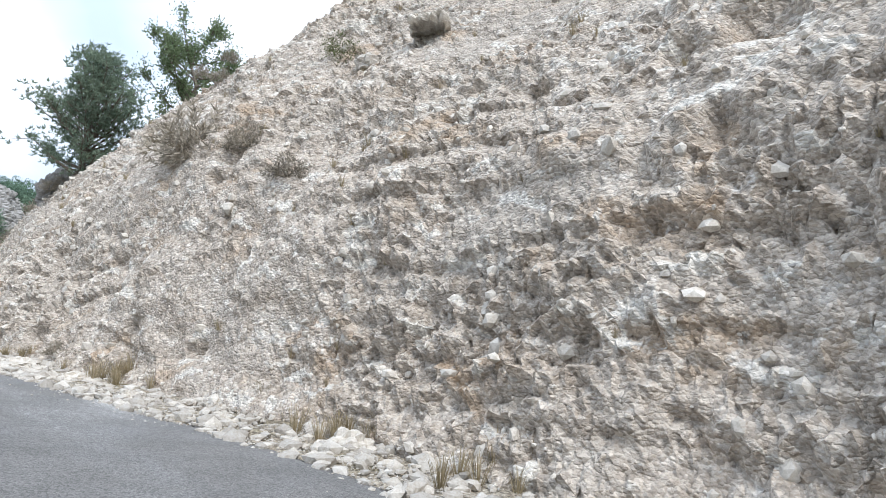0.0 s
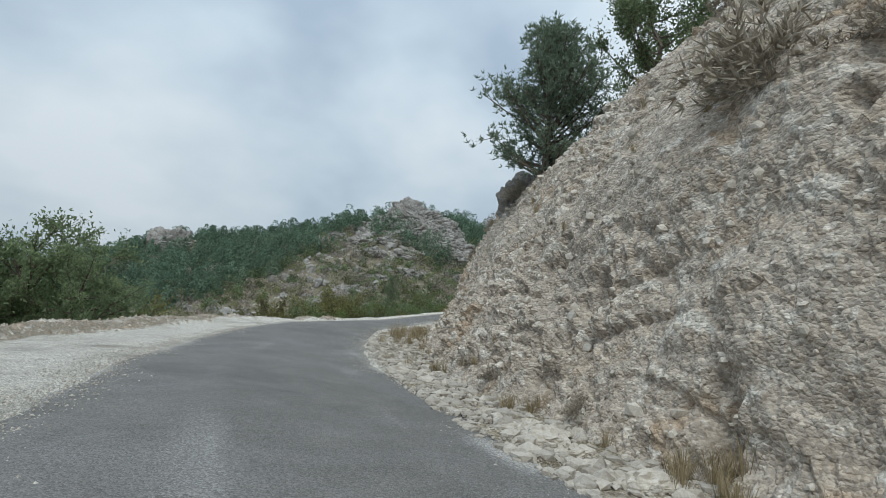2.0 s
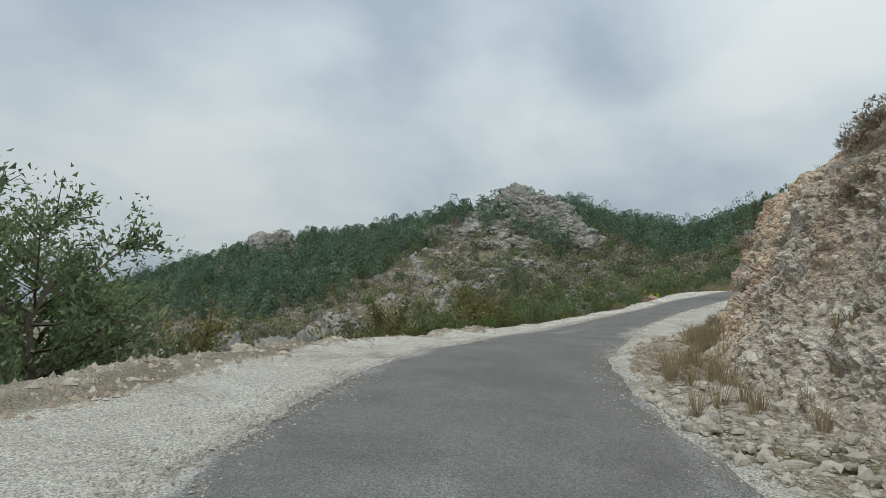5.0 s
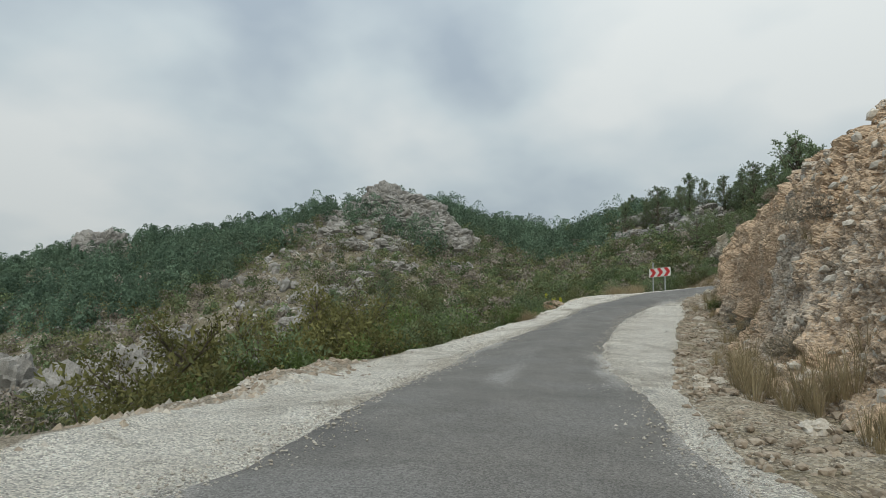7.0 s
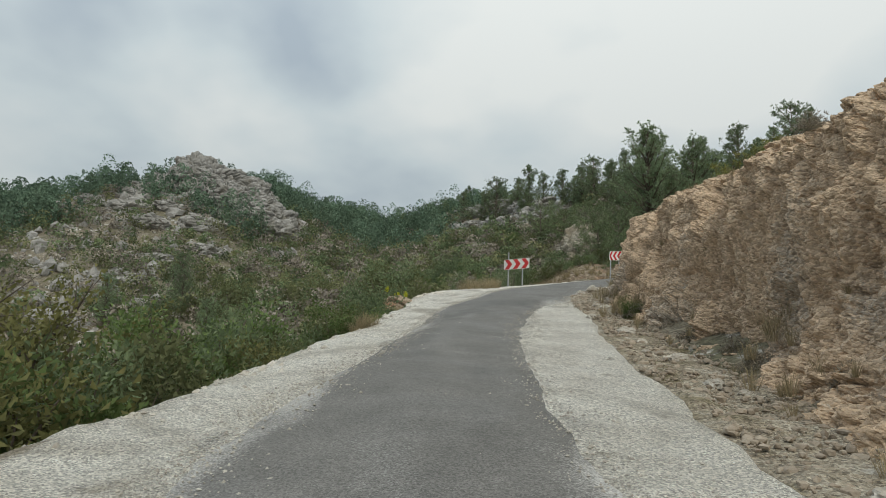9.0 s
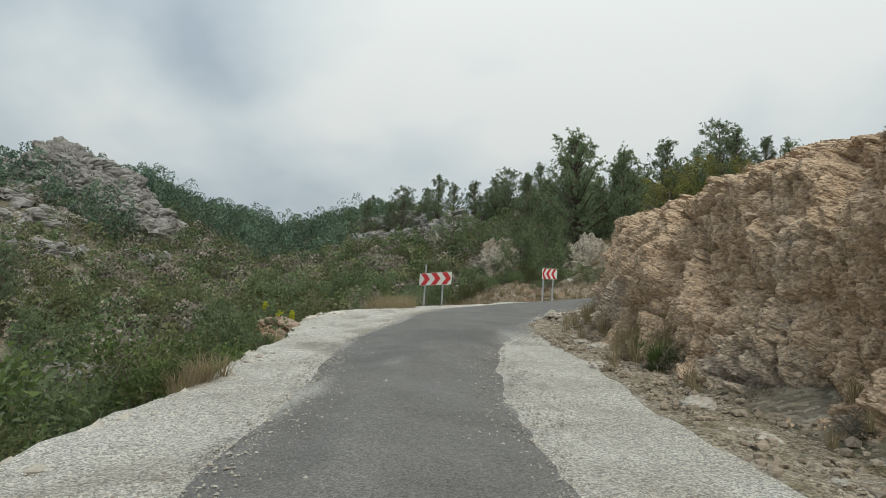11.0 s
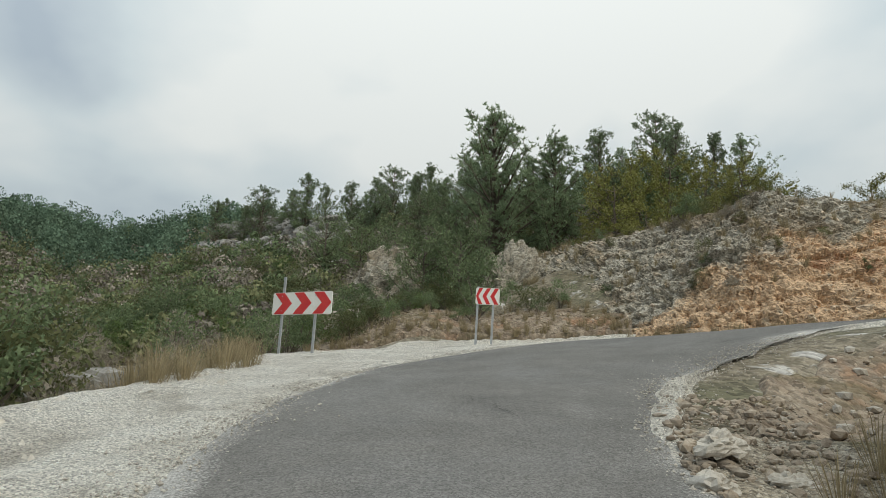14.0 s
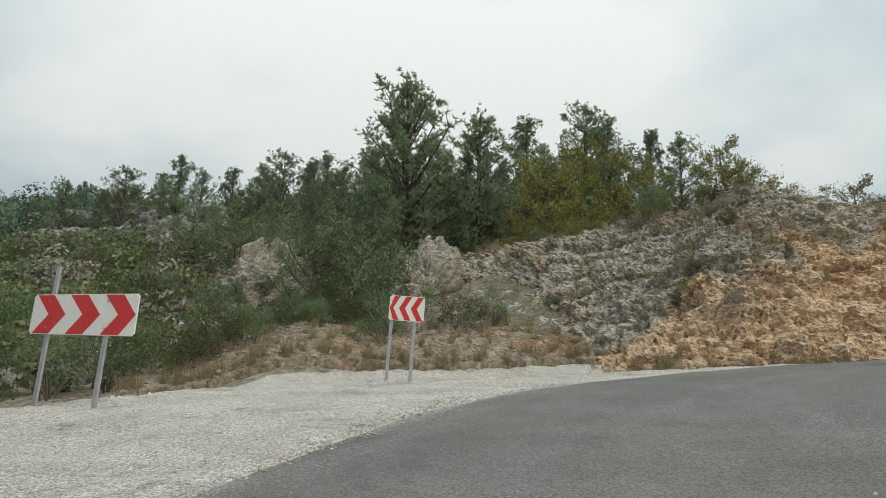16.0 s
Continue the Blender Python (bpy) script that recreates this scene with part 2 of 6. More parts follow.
M_BRIGHT = material("fresh_green_leaves", [(0.088, 0.132, 0.045), (0.135, 0.192, 0.064), (0.185, 0.232, 0.088)], 1.2, 0.75, 0.0, 9.0, island=0.45, translucent=0.3)
# aerial haze put into the colour: a flat blue for the far land
M_FAR_HAZE = material("distant_valley", [(0.13, 0.17, 0.20), (0.16, 0.20, 0.235), (0.19, 0.235, 0.27)], 0.004, 1.0, 0.0, 0.02)
# needle green made bluer and paler, so the colour carries the haze
M_HAZEGREEN = material("hazed_far_pine_forest", [(0.088, 0.14, 0.1), (0.127, 0.188, 0.128), (0.17, 0.225, 0.15)], 0.06, 0.9, 0.0, 0.5, island=0.35, translucent=0.3, tone=True)
M_SCRUB = [material("far_dark_scrub", [(0.1, 0.135, 0.075), (0.15, 0.195, 0.1), (0.215, 0.255, 0.132)], 0.3, 0.9, 0.0, 4.0, island=0.35, translucent=0.3, tone=True),
           material("far_olive_scrub", [(0.14, 0.152, 0.08), (0.21, 0.22, 0.112), (0.285, 0.283, 0.153)], 0.3, 0.9, 0.0, 4.0, island=0.35, translucent=0.3, tone=True),
           material("far_grey_scrub", [(0.19, 0.165, 0.138), (0.265, 0.232, 0.195), (0.34, 0.302, 0.258)], 0.3, 0.9, 0.0, 4.0, island=0.35, tone=True)]
M_BROWNSTONE = material("brown_loose_stone", [(0.24, 0.19, 0.14), (0.36, 0.30, 0.235), (0.48, 0.42, 0.345)], 6.0, 0.95, 0.5, 40.0, island=0.35)
M_DRY = material("dry_straw_grass", [(0.25, 0.2, 0.115), (0.36, 0.295, 0.18), (0.46, 0.39, 0.255)], 4.0, 0.9, 0.0, 30.0, island=0.35, translucent=0.3)
M_SPURGE = material("spurge_yellow_flower", [(0.42, 0.44, 0.03), (0.55, 0.55, 0.05), (0.62, 0.62, 0.10)], 9.0, 0.8, 0.0, 30.0, island=0.3, translucent=0.25)
M_STEEL = material("galvanised_steel", [(0.34, 0.35, 0.36), (0.44, 0.45, 0.46), (0.54, 0.55, 0.56)], 7.0, 0.5, 0.05, 60.0, metal=0.6)
M_WHITE = material("white_sign_sheeting", [(0.70, 0.69, 0.64), (0.76, 0.75, 0.71), (0.80, 0.79, 0.76)], 3.0, 0.5, 0.0, 30.0, second=((0.62, 0.58, 0.50), 2.2, 0.60, 0.8))
M_RED = material("red_sign_sheeting", [(0.52, 0.035, 0.035), (0.58, 0.045, 0.045), (0.64, 0.065, 0.06)], 3.0, 0.5, 0.0, 30.0)


# ---- noise and mesh tools ----
def hash3(ix, iy, iz, k=0):
    h = (ix * 374761393 + iy * 668265263 + iz * 2147483647 + k * 1274126177) & 0xFFFFFFFF
    h = ((h ^ (h >> 13)) * 1274126177) & 0xFFFFFFFF
    h = ((h ^ (h >> 16)) * 2246822519) & 0xFFFFFFFF
    return ((h ^ (h >> 15)) & 0xFFFFFF) / float(0xFFFFFF)


def vnoise(p):
    i = np.floor(p).astype(np.int64)
    f = p - i
    f = f * f * (3 - 2 * f)
    out = 0
    for dx in (0, 1):
        for dy in (0, 1):
            for dz in (0, 1):
                w = (f[:, 0] if dx else 1 - f[:, 0]) * (f[:, 1] if dy else 1 - f[:, 1]) * (f[:, 2] if dz else 1 - f[:, 2])
                out = out + w * hash3(i[:, 0] + dx, i[:, 1] + dy, i[:, 2] + dz)
    return out


def fbm(p, octaves=4, gain=0.5):
    """Noise from -1 to 1."""
    total, amp, norm = 0, 1.0, 0.0
    for k in range(octaves):
        total = total + amp * (2 * vnoise(p * 2.03**k + 17.3 * k) - 1)
        norm += amp
        amp *= gain
    return total / norm


def blocks(p):
    """Cells of broken rock: a height for each cell (0 to 1) and the distance to its seed."""
    i = np.floor(p).astype(np.int64)
    best, val = np.full(len(p), 9.0), np.zeros(len(p))
    second = np.full(len(p), 9.0)
    for dx in (-1, 0, 1):
        for dy in (-1, 0, 1):
            for dz in (-1, 0, 1):
                c = i + np.array([dx, dy, dz])
                seed = c + np.stack([hash3(c[:, 0], c[:, 1], c[:, 2], k) for k in (1, 2, 3)], -1)
                d = ((p - seed) ** 2).sum(1)
                closer = d < best
                second = np.where(closer, best, np.minimum(second, d))
                val = np.where(closer, hash3(c[:, 0], c[:, 1], c[:, 2], 4), val)
                best = np.where(closer, d, best)
    return val, np.sqrt(second) - np.sqrt(best)


def mesh_from(name, verts, faces, mat, smooth=False):
    """One mesh from arrays; faces all of one size."""
    verts, faces = np.asarray(verts, np.float32), np.asarray(faces, np.int32)
    me = bpy.data.meshes.new(name)
    n, k = faces.shape
    me.vertices.add(len(verts))
    me.vertices.foreach_set("co", verts.ravel())
    me.loops.add(n * k)
    me.loops.foreach_set("vertex_index", faces.ravel())
    me.polygons.add(n)
    me.polygons.foreach_set("loop_start", np.arange(0, n * k, k, dtype=np.int32))
    me.polygons.foreach_set("use_smooth", np.full(n, smooth))
    me.update(calc_edges=True)
    me.materials.append(mat)
    return me


def sheet(name, grid, mat, attrs=None, smooth=False):
    """A surface over a grid of points (rows, columns, 3)."""
    r, c = grid.shape[:2]
    i = np.arange(r * c).reshape(r, c)
    faces = np.stack([i[:-1, :-1], i[:-1, 1:], i[1:, 1:], i[1:, :-1]], -1).reshape(-1, 4)
    me = mesh_from(name, grid.reshape(-1, 3), faces, mat, smooth)
    for key, values in (attrs or {}).items():
        me.attributes.new(key, "FLOAT", "POINT").data.foreach_set("value", np.asarray(values, np.float32).ravel())
    return me


def part(name, bm_or_mesh, mat, parent, label=""):
    """Links a bmesh or mesh as one mesh object under a thing or a part."""
    me = bm_or_mesh
    if isinstance(bm_or_mesh, bmesh.types.BMesh):
        me = bpy.data.meshes.new(name)
        bm_or_mesh.to_mesh(me)
        bm_or_mesh.free()
        me.materials.append(mat)
    ob = new(name, me)
    ob.parent = parent
    return tagged(ob, label)


def thing(name, label, category, group="", m=None):
    ob = tagged(new(name), label, category, group)
    ob.empty_display_size = 0.2
    if m is not None:
        ob.matrix_basis = m
    return ob


# ---- the plan ----
def curve_through(points, step):
    """A smooth line through points, sampled evenly in plan."""
    p = np.array(points, float)
    p = np.vstack([2 * p[0] - p[1], p, 2 * p[-1] - p[-2]])
    out = []
    for a, b, c, d in zip(p[:-3], p[1:-2], p[2:-1], p[3:]):
        for u in np.linspace(0, 1, 24, endpoint=False):
            out.append(0.5 * (2 * b + (c - a) * u + (2 * a - 5 * b + 4 * c - d) * u * u + (3 * b - a - 3 * c + d) * u**3))
    out = np.array(out + [p[-2]])
    s = np.r_[0, np.cumsum(np.hypot(*np.diff(out[:, :2], axis=0).T))]
    even = np.arange(0, s[-1], step)
    return np.stack([np.interp(even, s, out[:, k]) for k in range(out.shape[1])], -1)


# the driven line on the road: x, y, height
LINE = [(0.5, -8.0, -1.0), (1.6, -4.5, -0.85), (1.2, -1.9, -0.65), (0, 0, -0.47), (-1.83, 2.39, -0.24), (-4.37, 4.51, -0.06), (-7.31, 6.44, 0.1),
        (-10.57, 8.53, 0.3), (-14.13, 11.28, 0.49), (-17.44, 14.44, 0.71), (-20.29, 17.85, 1.05), (-22.74, 21.42, 1.41), (-24.68, 25.4, 1.7),
        (-26.06, 28.86, 1.95), (-27.28, 32.37, 2.31), (-28.57, 36.77, 2.82), (-29.44, 41.15, 3.39), (-29.93, 45.32, 4.0), (-30.11, 48.95, 4.52),
        (-29.91, 52.18, 5.0), (-28.9, 55.5, 5.45), (-26.9, 58.3, 6.0), (-23.6, 60.7, 6.62), (-19.3, 62.0, 7.2), (-14, 62.6, 7.75), (-7, 62.3, 8.4), (2, 61, 9.2)]
AXIS = curve_through(LINE, 0.25)
RUN = np.r_[0, np.cumsum(np.hypot(*np.diff(AXIS[:, :2], axis=0).T))]
RUN -= RUN[np.argmin((AXIS[:, :2] ** 2).sum(1))]
TANG = np.gradient(AXIS[:, :2], axis=0)
TANG /= np.linalg.norm(TANG, axis=1)[:, None]


def table(*pairs):
    xs, ys = zip(*pairs)
    return lambda s: np.interp(s, xs, ys)


EDGE_R = table((-8, 3.3), (5, 3.3), (13, 3.25), (16, 3.2), (18, 3.0), (20, 2.78), (24.5, 2.35), (30, 2.05), (36, 2.05), (38.5, 1.75), (41, 1.5), (49, 1.5), (55, 1.5), (57, 1.85), (58.5, 2.2), (62.5, 2.35), (66, 2.6), (71, 3.2), (78, 2.9), (95, 2.8))
EDGE_L = table((-8, -2), (15, -1.65), (20, -1.8), (27, -2.05), (30, -1.85), (33, -1.55), (39, -1.5), (42, -1.75), (44, -1.6), (47, -1.25), (51, -1.1), (55, -1.55), (60, -1.6), (64, -1.85), (67, -2.3), (69, -2.45), (73, -2.9), (80, -2.9), (95, -2.6))
OUT_L = table((-8, -4), (15, -4.4), (20, -4.6), (24, -4.4), (28, -3.9), (32, -3.3), (38, -3.3), (41, -3.1), (43, -2.9), (46, -2.6), (51, -2.35), (54, -2.5), (57, -2.7), (60, -2.9), (65, -3.1),
              (67, -4.2), (69, -6.6), (71, -7.4), (74, -7.2), (76, -6.4), (79, -4.0), (82, -3.2), (95, -3.2))
TOE = table((-8, 4.6), (0, 4.5), (10, 4.45), (17, 4.3), (22, 4.1), (28, 3.7), (33, 3.7), (40, 3.6), (45, 4.2), (50, 4.3), (55, 3.75), (59, 3.2), (61, 3.1), (95, 6))
FALL_L = table((-8, 0.03), (30, 0.05), (42, 0.12), (60, 0.10), (66, 0.03), (70, 0.0), (95, 0.0))


WIDE_L = table((-8, 1.4), (24, 1.5), (28, 1.0), (31, 0.5), (36, 0.5), (38.5, 1.0), (40, 0.8), (42, 0.35), (44, 0.2), (56, 0.2), (58.5, 0.7), (60.5, 1.4), (64, 1.5), (66.5, 1.4), (95, 1.3))


def to_road(x, y):
    """Run along the road, offset to the right of its line, and the line's height."""
    x, y = np.ravel(x), np.ravel(y)
    s, d, z = np.empty(len(x)), np.empty(len(x)), np.empty(len(x))
    for a in range(0, len(x), 20000):
        b = slice(a, a + 20000)
        i = ((x[b, None] - AXIS[None, :, 0]) ** 2 + (y[b, None] - AXIS[None, :, 1]) ** 2).argmin(1)
        rx, ry = x[b] - AXIS[i, 0], y[b] - AXIS[i, 1]
        along, side = rx * TANG[i, 0] + ry * TANG[i, 1], rx * TANG[i, 1] - ry * TANG[i, 0]
        s[b], z[b] = RUN[i] + np.clip(along, -0.2, 0.2), AXIS[i, 2]
        d[b] = np.sign(side) * np.hypot(rx, ry)
    return s, d, z


def from_road(s, d):
    x, y = np.interp(s, RUN, AXIS[:, 0]), np.interp(s, RUN, AXIS[:, 1])
    tx, ty = np.interp(s, RUN, TANG[:, 0]), np.interp(s, RUN, TANG[:, 1])
    n = np.hypot(tx, ty)
    return x + d * ty / n, y - d * tx / n


def bench(s, d):
    """The height of the road and its shoulders."""
    z = np.interp(s, RUN, AXIS[:, 2])
    return z + np.where(d < 0, d * FALL_L(s), -0.03 * d)


def ridge(x, y, pts, slope, round_top=3.0):
    """A hill that falls from a crest line: the highest of its segments."""
    best = np.full(x.shape, -99.0)
    for (ax, ay, az), (bx, by, bz) in zip(pts[:-1], pts[1:]):
        ux, uy = bx - ax, by - ay
        t = np.clip(((x - ax) * ux + (y - ay) * uy) / (ux * ux + uy * uy), 0, 1)
        dist = np.hypot(x - ax - t * ux, y - ay - t * uy)
        best = np.maximum(best, az + t * (bz - az) - slope * (np.sqrt(dist**2 + round_top**2) - round_top))
    return best


HILL_A = [(-215, 48, -20), (-185, 62, -7), (-166, 72, 4), (-160, 75, 7.3), (-154, 78.5, 11.5), (-146, 83, 16.6), (-139, 87, 19), (-131, 92, 19.3), (-122, 98, 20.4), (-113, 105.6, 23.2), (-109, 109, 25.6),
          (-102, 115, 28.5), (-97, 128, 26.3), (-91.6, 140, 26.2), (-86, 150, 25), (-76, 166, 26.3), (-60, 185, 27)]
HILL_B = [(-70, 158, 23), (-60, 143, 26.5), (-40, 118, 21.5), (-17, 104, 21.5), (-9, 83, 17), (3, 74, 15), (25, 70, 16)]
HILL_C = [(14, -6, 13), (6, 12, 12.5), (-4, 26, 11.5), (-11, 36, 11), (-14, 45, 9.0), (-6, 52, 9), (12, 50, 12)]
SPUR = [(-103, 112, 27), (-88, 98, 15), (-78, 88, 7)]


def natural(x, y):
    """The hills and the valley as they would lie without the road."""
    a = ridge(x, y, HILL_A, 0.45, 4)
    a = np.maximum(a, ridge(x, y, SPUR, 0.6, 3))
    b = ridge(x, y, HILL_B, 0.48, 4)
    c = ridge(x, y, HILL_C, 0.42, 4) - 1.2 * np.maximum(0, 2 - to_road(x, y)[1].reshape(x.shape))
    v = 4.0 + 0.15 * (y - 66)
    v = v - 3.0 * np.clip((62 - y) / 12, 0, 1)
    v = v - 0.10 * np.maximum(0, -62 - x) * np.clip((70 - y) / 60, 0, 1)
    v = np.clip(v, -24, 12)
    top = np.stack([a, b, c, v])
    k = 1.5
    z = np.log(np.exp((top - top.max(0)) / k).sum(0)) * k + top.max(0)
    far = np.clip((np.hypot(x + 40, y - 60) - 260) / 400, 0, 1)
    z = z * (1 - far) - 20 * far
    p = np.stack([x, y, np.zeros_like(x)], -1).reshape(-1, 3)
    rough = fbm(p * 0.09, 3) * 1.3 + fbm(p * 0.4, 3) * 0.45
    return z + rough.reshape(x.shape) * (1 - 0.5 * far)


def terrain(x, y):
    """The finished ground: hills cut by the road's bench."""
    x, y = np.asarray(x, float), np.asarray(y, float)
    shape = x.shape
    x, y = x.ravel(), y.ravel()
    n = natural(x, y)
    s, d, _ = to_road(x, y)
    left = OUT_L(s) - WIDE_L(s)
    zl, zr = bench(s, left), bench(s, TOE(s))
    over_l, over_r = np.maximum(0, left - d), np.maximum(0, d - TOE(s))
    hl = np.clip(n, zl - 1.0 * over_l, zl + 0.5 * over_l)
    hr = np.clip(n, zr - 0.5 * over_r, zr + 0.4 * over_r)
    h = np.where(d < left, hl, np.where(d > TOE(s), hr, bench(s, d))) - 0.10
    # a low rubble berm along the outer edge
    berm = np.exp(-(((d - left - 0.3) / 0.7) ** 2)) * table((5, 0.22), (30, 0.25), (36, 0.15), (38.5, 0.45), (40.5, 0.2), (44, 0.1), (58, 0.1), (64, 0.15), (68, 0.0))(s)
    p = np.stack([x, y, np.zeros_like(x)], -1)
    h = h + berm * (0.7 + 0.6 * fbm(p * 0.8, 2)) + np.where((d < left + 0.6), 0.045 * fbm(p * 1.7, 3), 0)
    return h.reshape(shape)


# ---- ground ----
def stops_axis(lo, hi, step, far):
    inner = np.arange(lo, hi, step)
    grow, w, outer = step, 0.0, []
    while w < far:
        grow *= 1.09
        w += grow
        outer.append(w)
    outer = np.array(outer)
    return np.r_[lo - outer[::-1], inner, hi + outer]


def build_ground():
    gx, gy = np.meshgrid(stops_axis(-58, -8, 0.5, 2400), stops_axis(8, 90, 0.5, 2400))
    g = np.stack([gx, gy, terrain(gx, gy)], -1)
    tagged(new("ground", sheet("ground", g, M_GROUND, smooth=True)), "stony hillside with dry soil, limestone and scrub", "ground", kind="structure")


build_ground()


def ribbon(name, label, category, mat, s0, s1, inner, outer, ds, cols, lift, rough, ragged, edge_of=None, follow=False):
    """A strip of the road bench between two offsets, with an uneven outline."""
    s = np.arange(s0, s1, ds)
    u = np.linspace(0, 1, cols)
    S, U = np.meshgrid(s, u, indexing="ij")
    q = np.stack([s, 0 * s, 0 * s], -1)
    a = inner(s) + ragged * fbm(q * 0.9 + 5, 4)
    b = outer(s) + ragged * fbm(q * 0.9 + 55, 4)
    D = a[:, None] + (b - a)[:, None] * U
    X, Y = from_road(S, D)
    p = np.stack([X, Y, 0 * X], -1).reshape(-1, 3)
    tuck = np.minimum(1, np.minimum(U, 1 - U) * abs(b - a)[:, None] / 0.35)
    level = terrain(X, Y) + 0.10 - 0.5 * np.clip(1 - U * abs(b - a)[:, None] / 0.35, 0, 1) if follow else bench(S, D) - (0.3 if name == "shoulder" else 0) * np.clip(1 - (1 - U) * abs(b - a)[:, None] / 0.35, 0, 1)
    Z = level + lift * (2 * tuck - 1).clip(-1, 1) + tuck * rough * fbm(p * 2.5, 3).reshape(S.shape) - (1 - tuck) * 0.6 * rough + 0.02 * fbm(p * 0.5, 2).reshape(S.shape)
    attrs = edge_of(S, D) if edge_of else None
    ob = new(name, sheet(name, np.stack([X, Y, Z], -1), mat, attrs, True))
    return tagged(ob, label, category, kind="structure")


def asphalt_marks(S, D):
    """Where the surface is worn and where gravel has strayed onto it."""
    p = np.stack([S * 0.35, D, 0 * S], -1).reshape(-1, 3)
    n = fbm(p * 1.4, 3).reshape(S.shape)
    track = np.minimum(abs(D - 0.85), abs(D + 1.0))
    worn = np.clip((track - 0.3) / 0.45, 0, 1) * 0.28 + 0.30 * n + 0.04
    border = np.minimum(EDGE_R(S) - D, D - EDGE_L(S))
    edge = np.clip(1.0 - border / 0.8, 0, 1) * 0.5 + 0.45 * n
    return {"worn": worn, "edge": edge}


def gravel_marks(S, D):
    p = np.stack([S * 0.5, D, 0 * S], -1).reshape(-1, 3)
    n = fbm(p * 1.6 + 9, 3).reshape(S.shape)
    border = np.minimum(abs(EDGE_R(S) - D), abs(D - EDGE_L(S)))
    soil = np.clip((OUT_L(S) + 0.15 - D) / 0.45, 0, 0.72) + 0.4 * n
    return {"edge": np.clip(0.45 - border / 1.1, 0, 1) * 0.7 + 0.42 * n, "soil": np.where((D < 0) & (S < 42), soil, 0)}


ribbon("road", "narrow worn grey asphalt road with gravelly edges", "road", M_ASPHALT, -9, 96, EDGE_L, EDGE_R, 0.12, 46, 0.02, 0.006, 0.2, asphalt_marks)
ribbon("shoulder", "white crushed limestone gravel shoulder beside the road", "gravel shoulder", M_GRAVEL, -9, 96, lambda s: OUT_L(s) - WIDE_L(s) - 0.75, lambda s: EDGE_L(s) + 0.25, 0.12, 58, 0.012, 0.045, 0.1, gravel_marks, True)
ribbon("shoulder", "white gravel shoulder below the rock cut", "gravel shoulder", M_GRAVEL, -9, 96, lambda s: EDGE_R(s) - 0.25,
       table((-9, 3.6), (20, 3.3), (27, 2.7), (36, 2.7), (44, 3.4), (53, 3.5), (57, 2.9), (60, 2.4), (66, 3.2), (95, 3.4)), 0.14, 24, 0.012, 0.035, 0.2, gravel_marks)
ribbon("verge", "stony soil verge at the foot of the rock cut", "verge", M_RUBBLE, -9, 63.5,
       table((-9, 3.0), (20, 2.7), (27, 2.1), (36, 2.1), (44, 2.8), (53, 2.9), (57, 2.3), (60, 1.85), (66, 2.6)), lambda s: TOE(s) + table((60, 0.7), (63, 2.0), (68, 2.2), (72, 1.5))(s), 0.12, 30, 0.01, 0.09, 0.1)


def build_inner_verge():
    """Rubble and reddish soil on the inside of the bend."""
    gx, gy = np.meshgrid(np.arange(-28.6, -15, 0.11), np.arange(48.6, 57.8, 0.11), indexing="ij")
    s, d, _ = to_road(gx, gy)
    d, s = d.reshape(gx.shape), s.reshape(gx.shape)
    p = np.stack([gx, gy, 0 * gx], -1).reshape(-1, 3)
    border = np.maximum(EDGE_R(s) + 1.0, np.interp(s, (64, 67, 70, 80), (0, 3.2, 4.4, 5.0))) + 0.4 * fbm(p * 0.9, 3).reshape(gx.shape)
    z = terrain(gx, gy) + 0.10 + 0.14 * fbm(p * 1.3, 4).reshape(gx.shape) + 0.05 * fbm(p * 6, 2).reshape(gx.shape)
    z = z - 0.7 * np.clip((border - d) / 0.6, 0, 1)
    tagged(new("verge", sheet("verge", np.stack([gx, gy, z], -1), M_APRON, {"soil": 0 * gx})), "reddish rubble verge on the inside of the bend", "verge", kind="structure")


build_inner_verge()

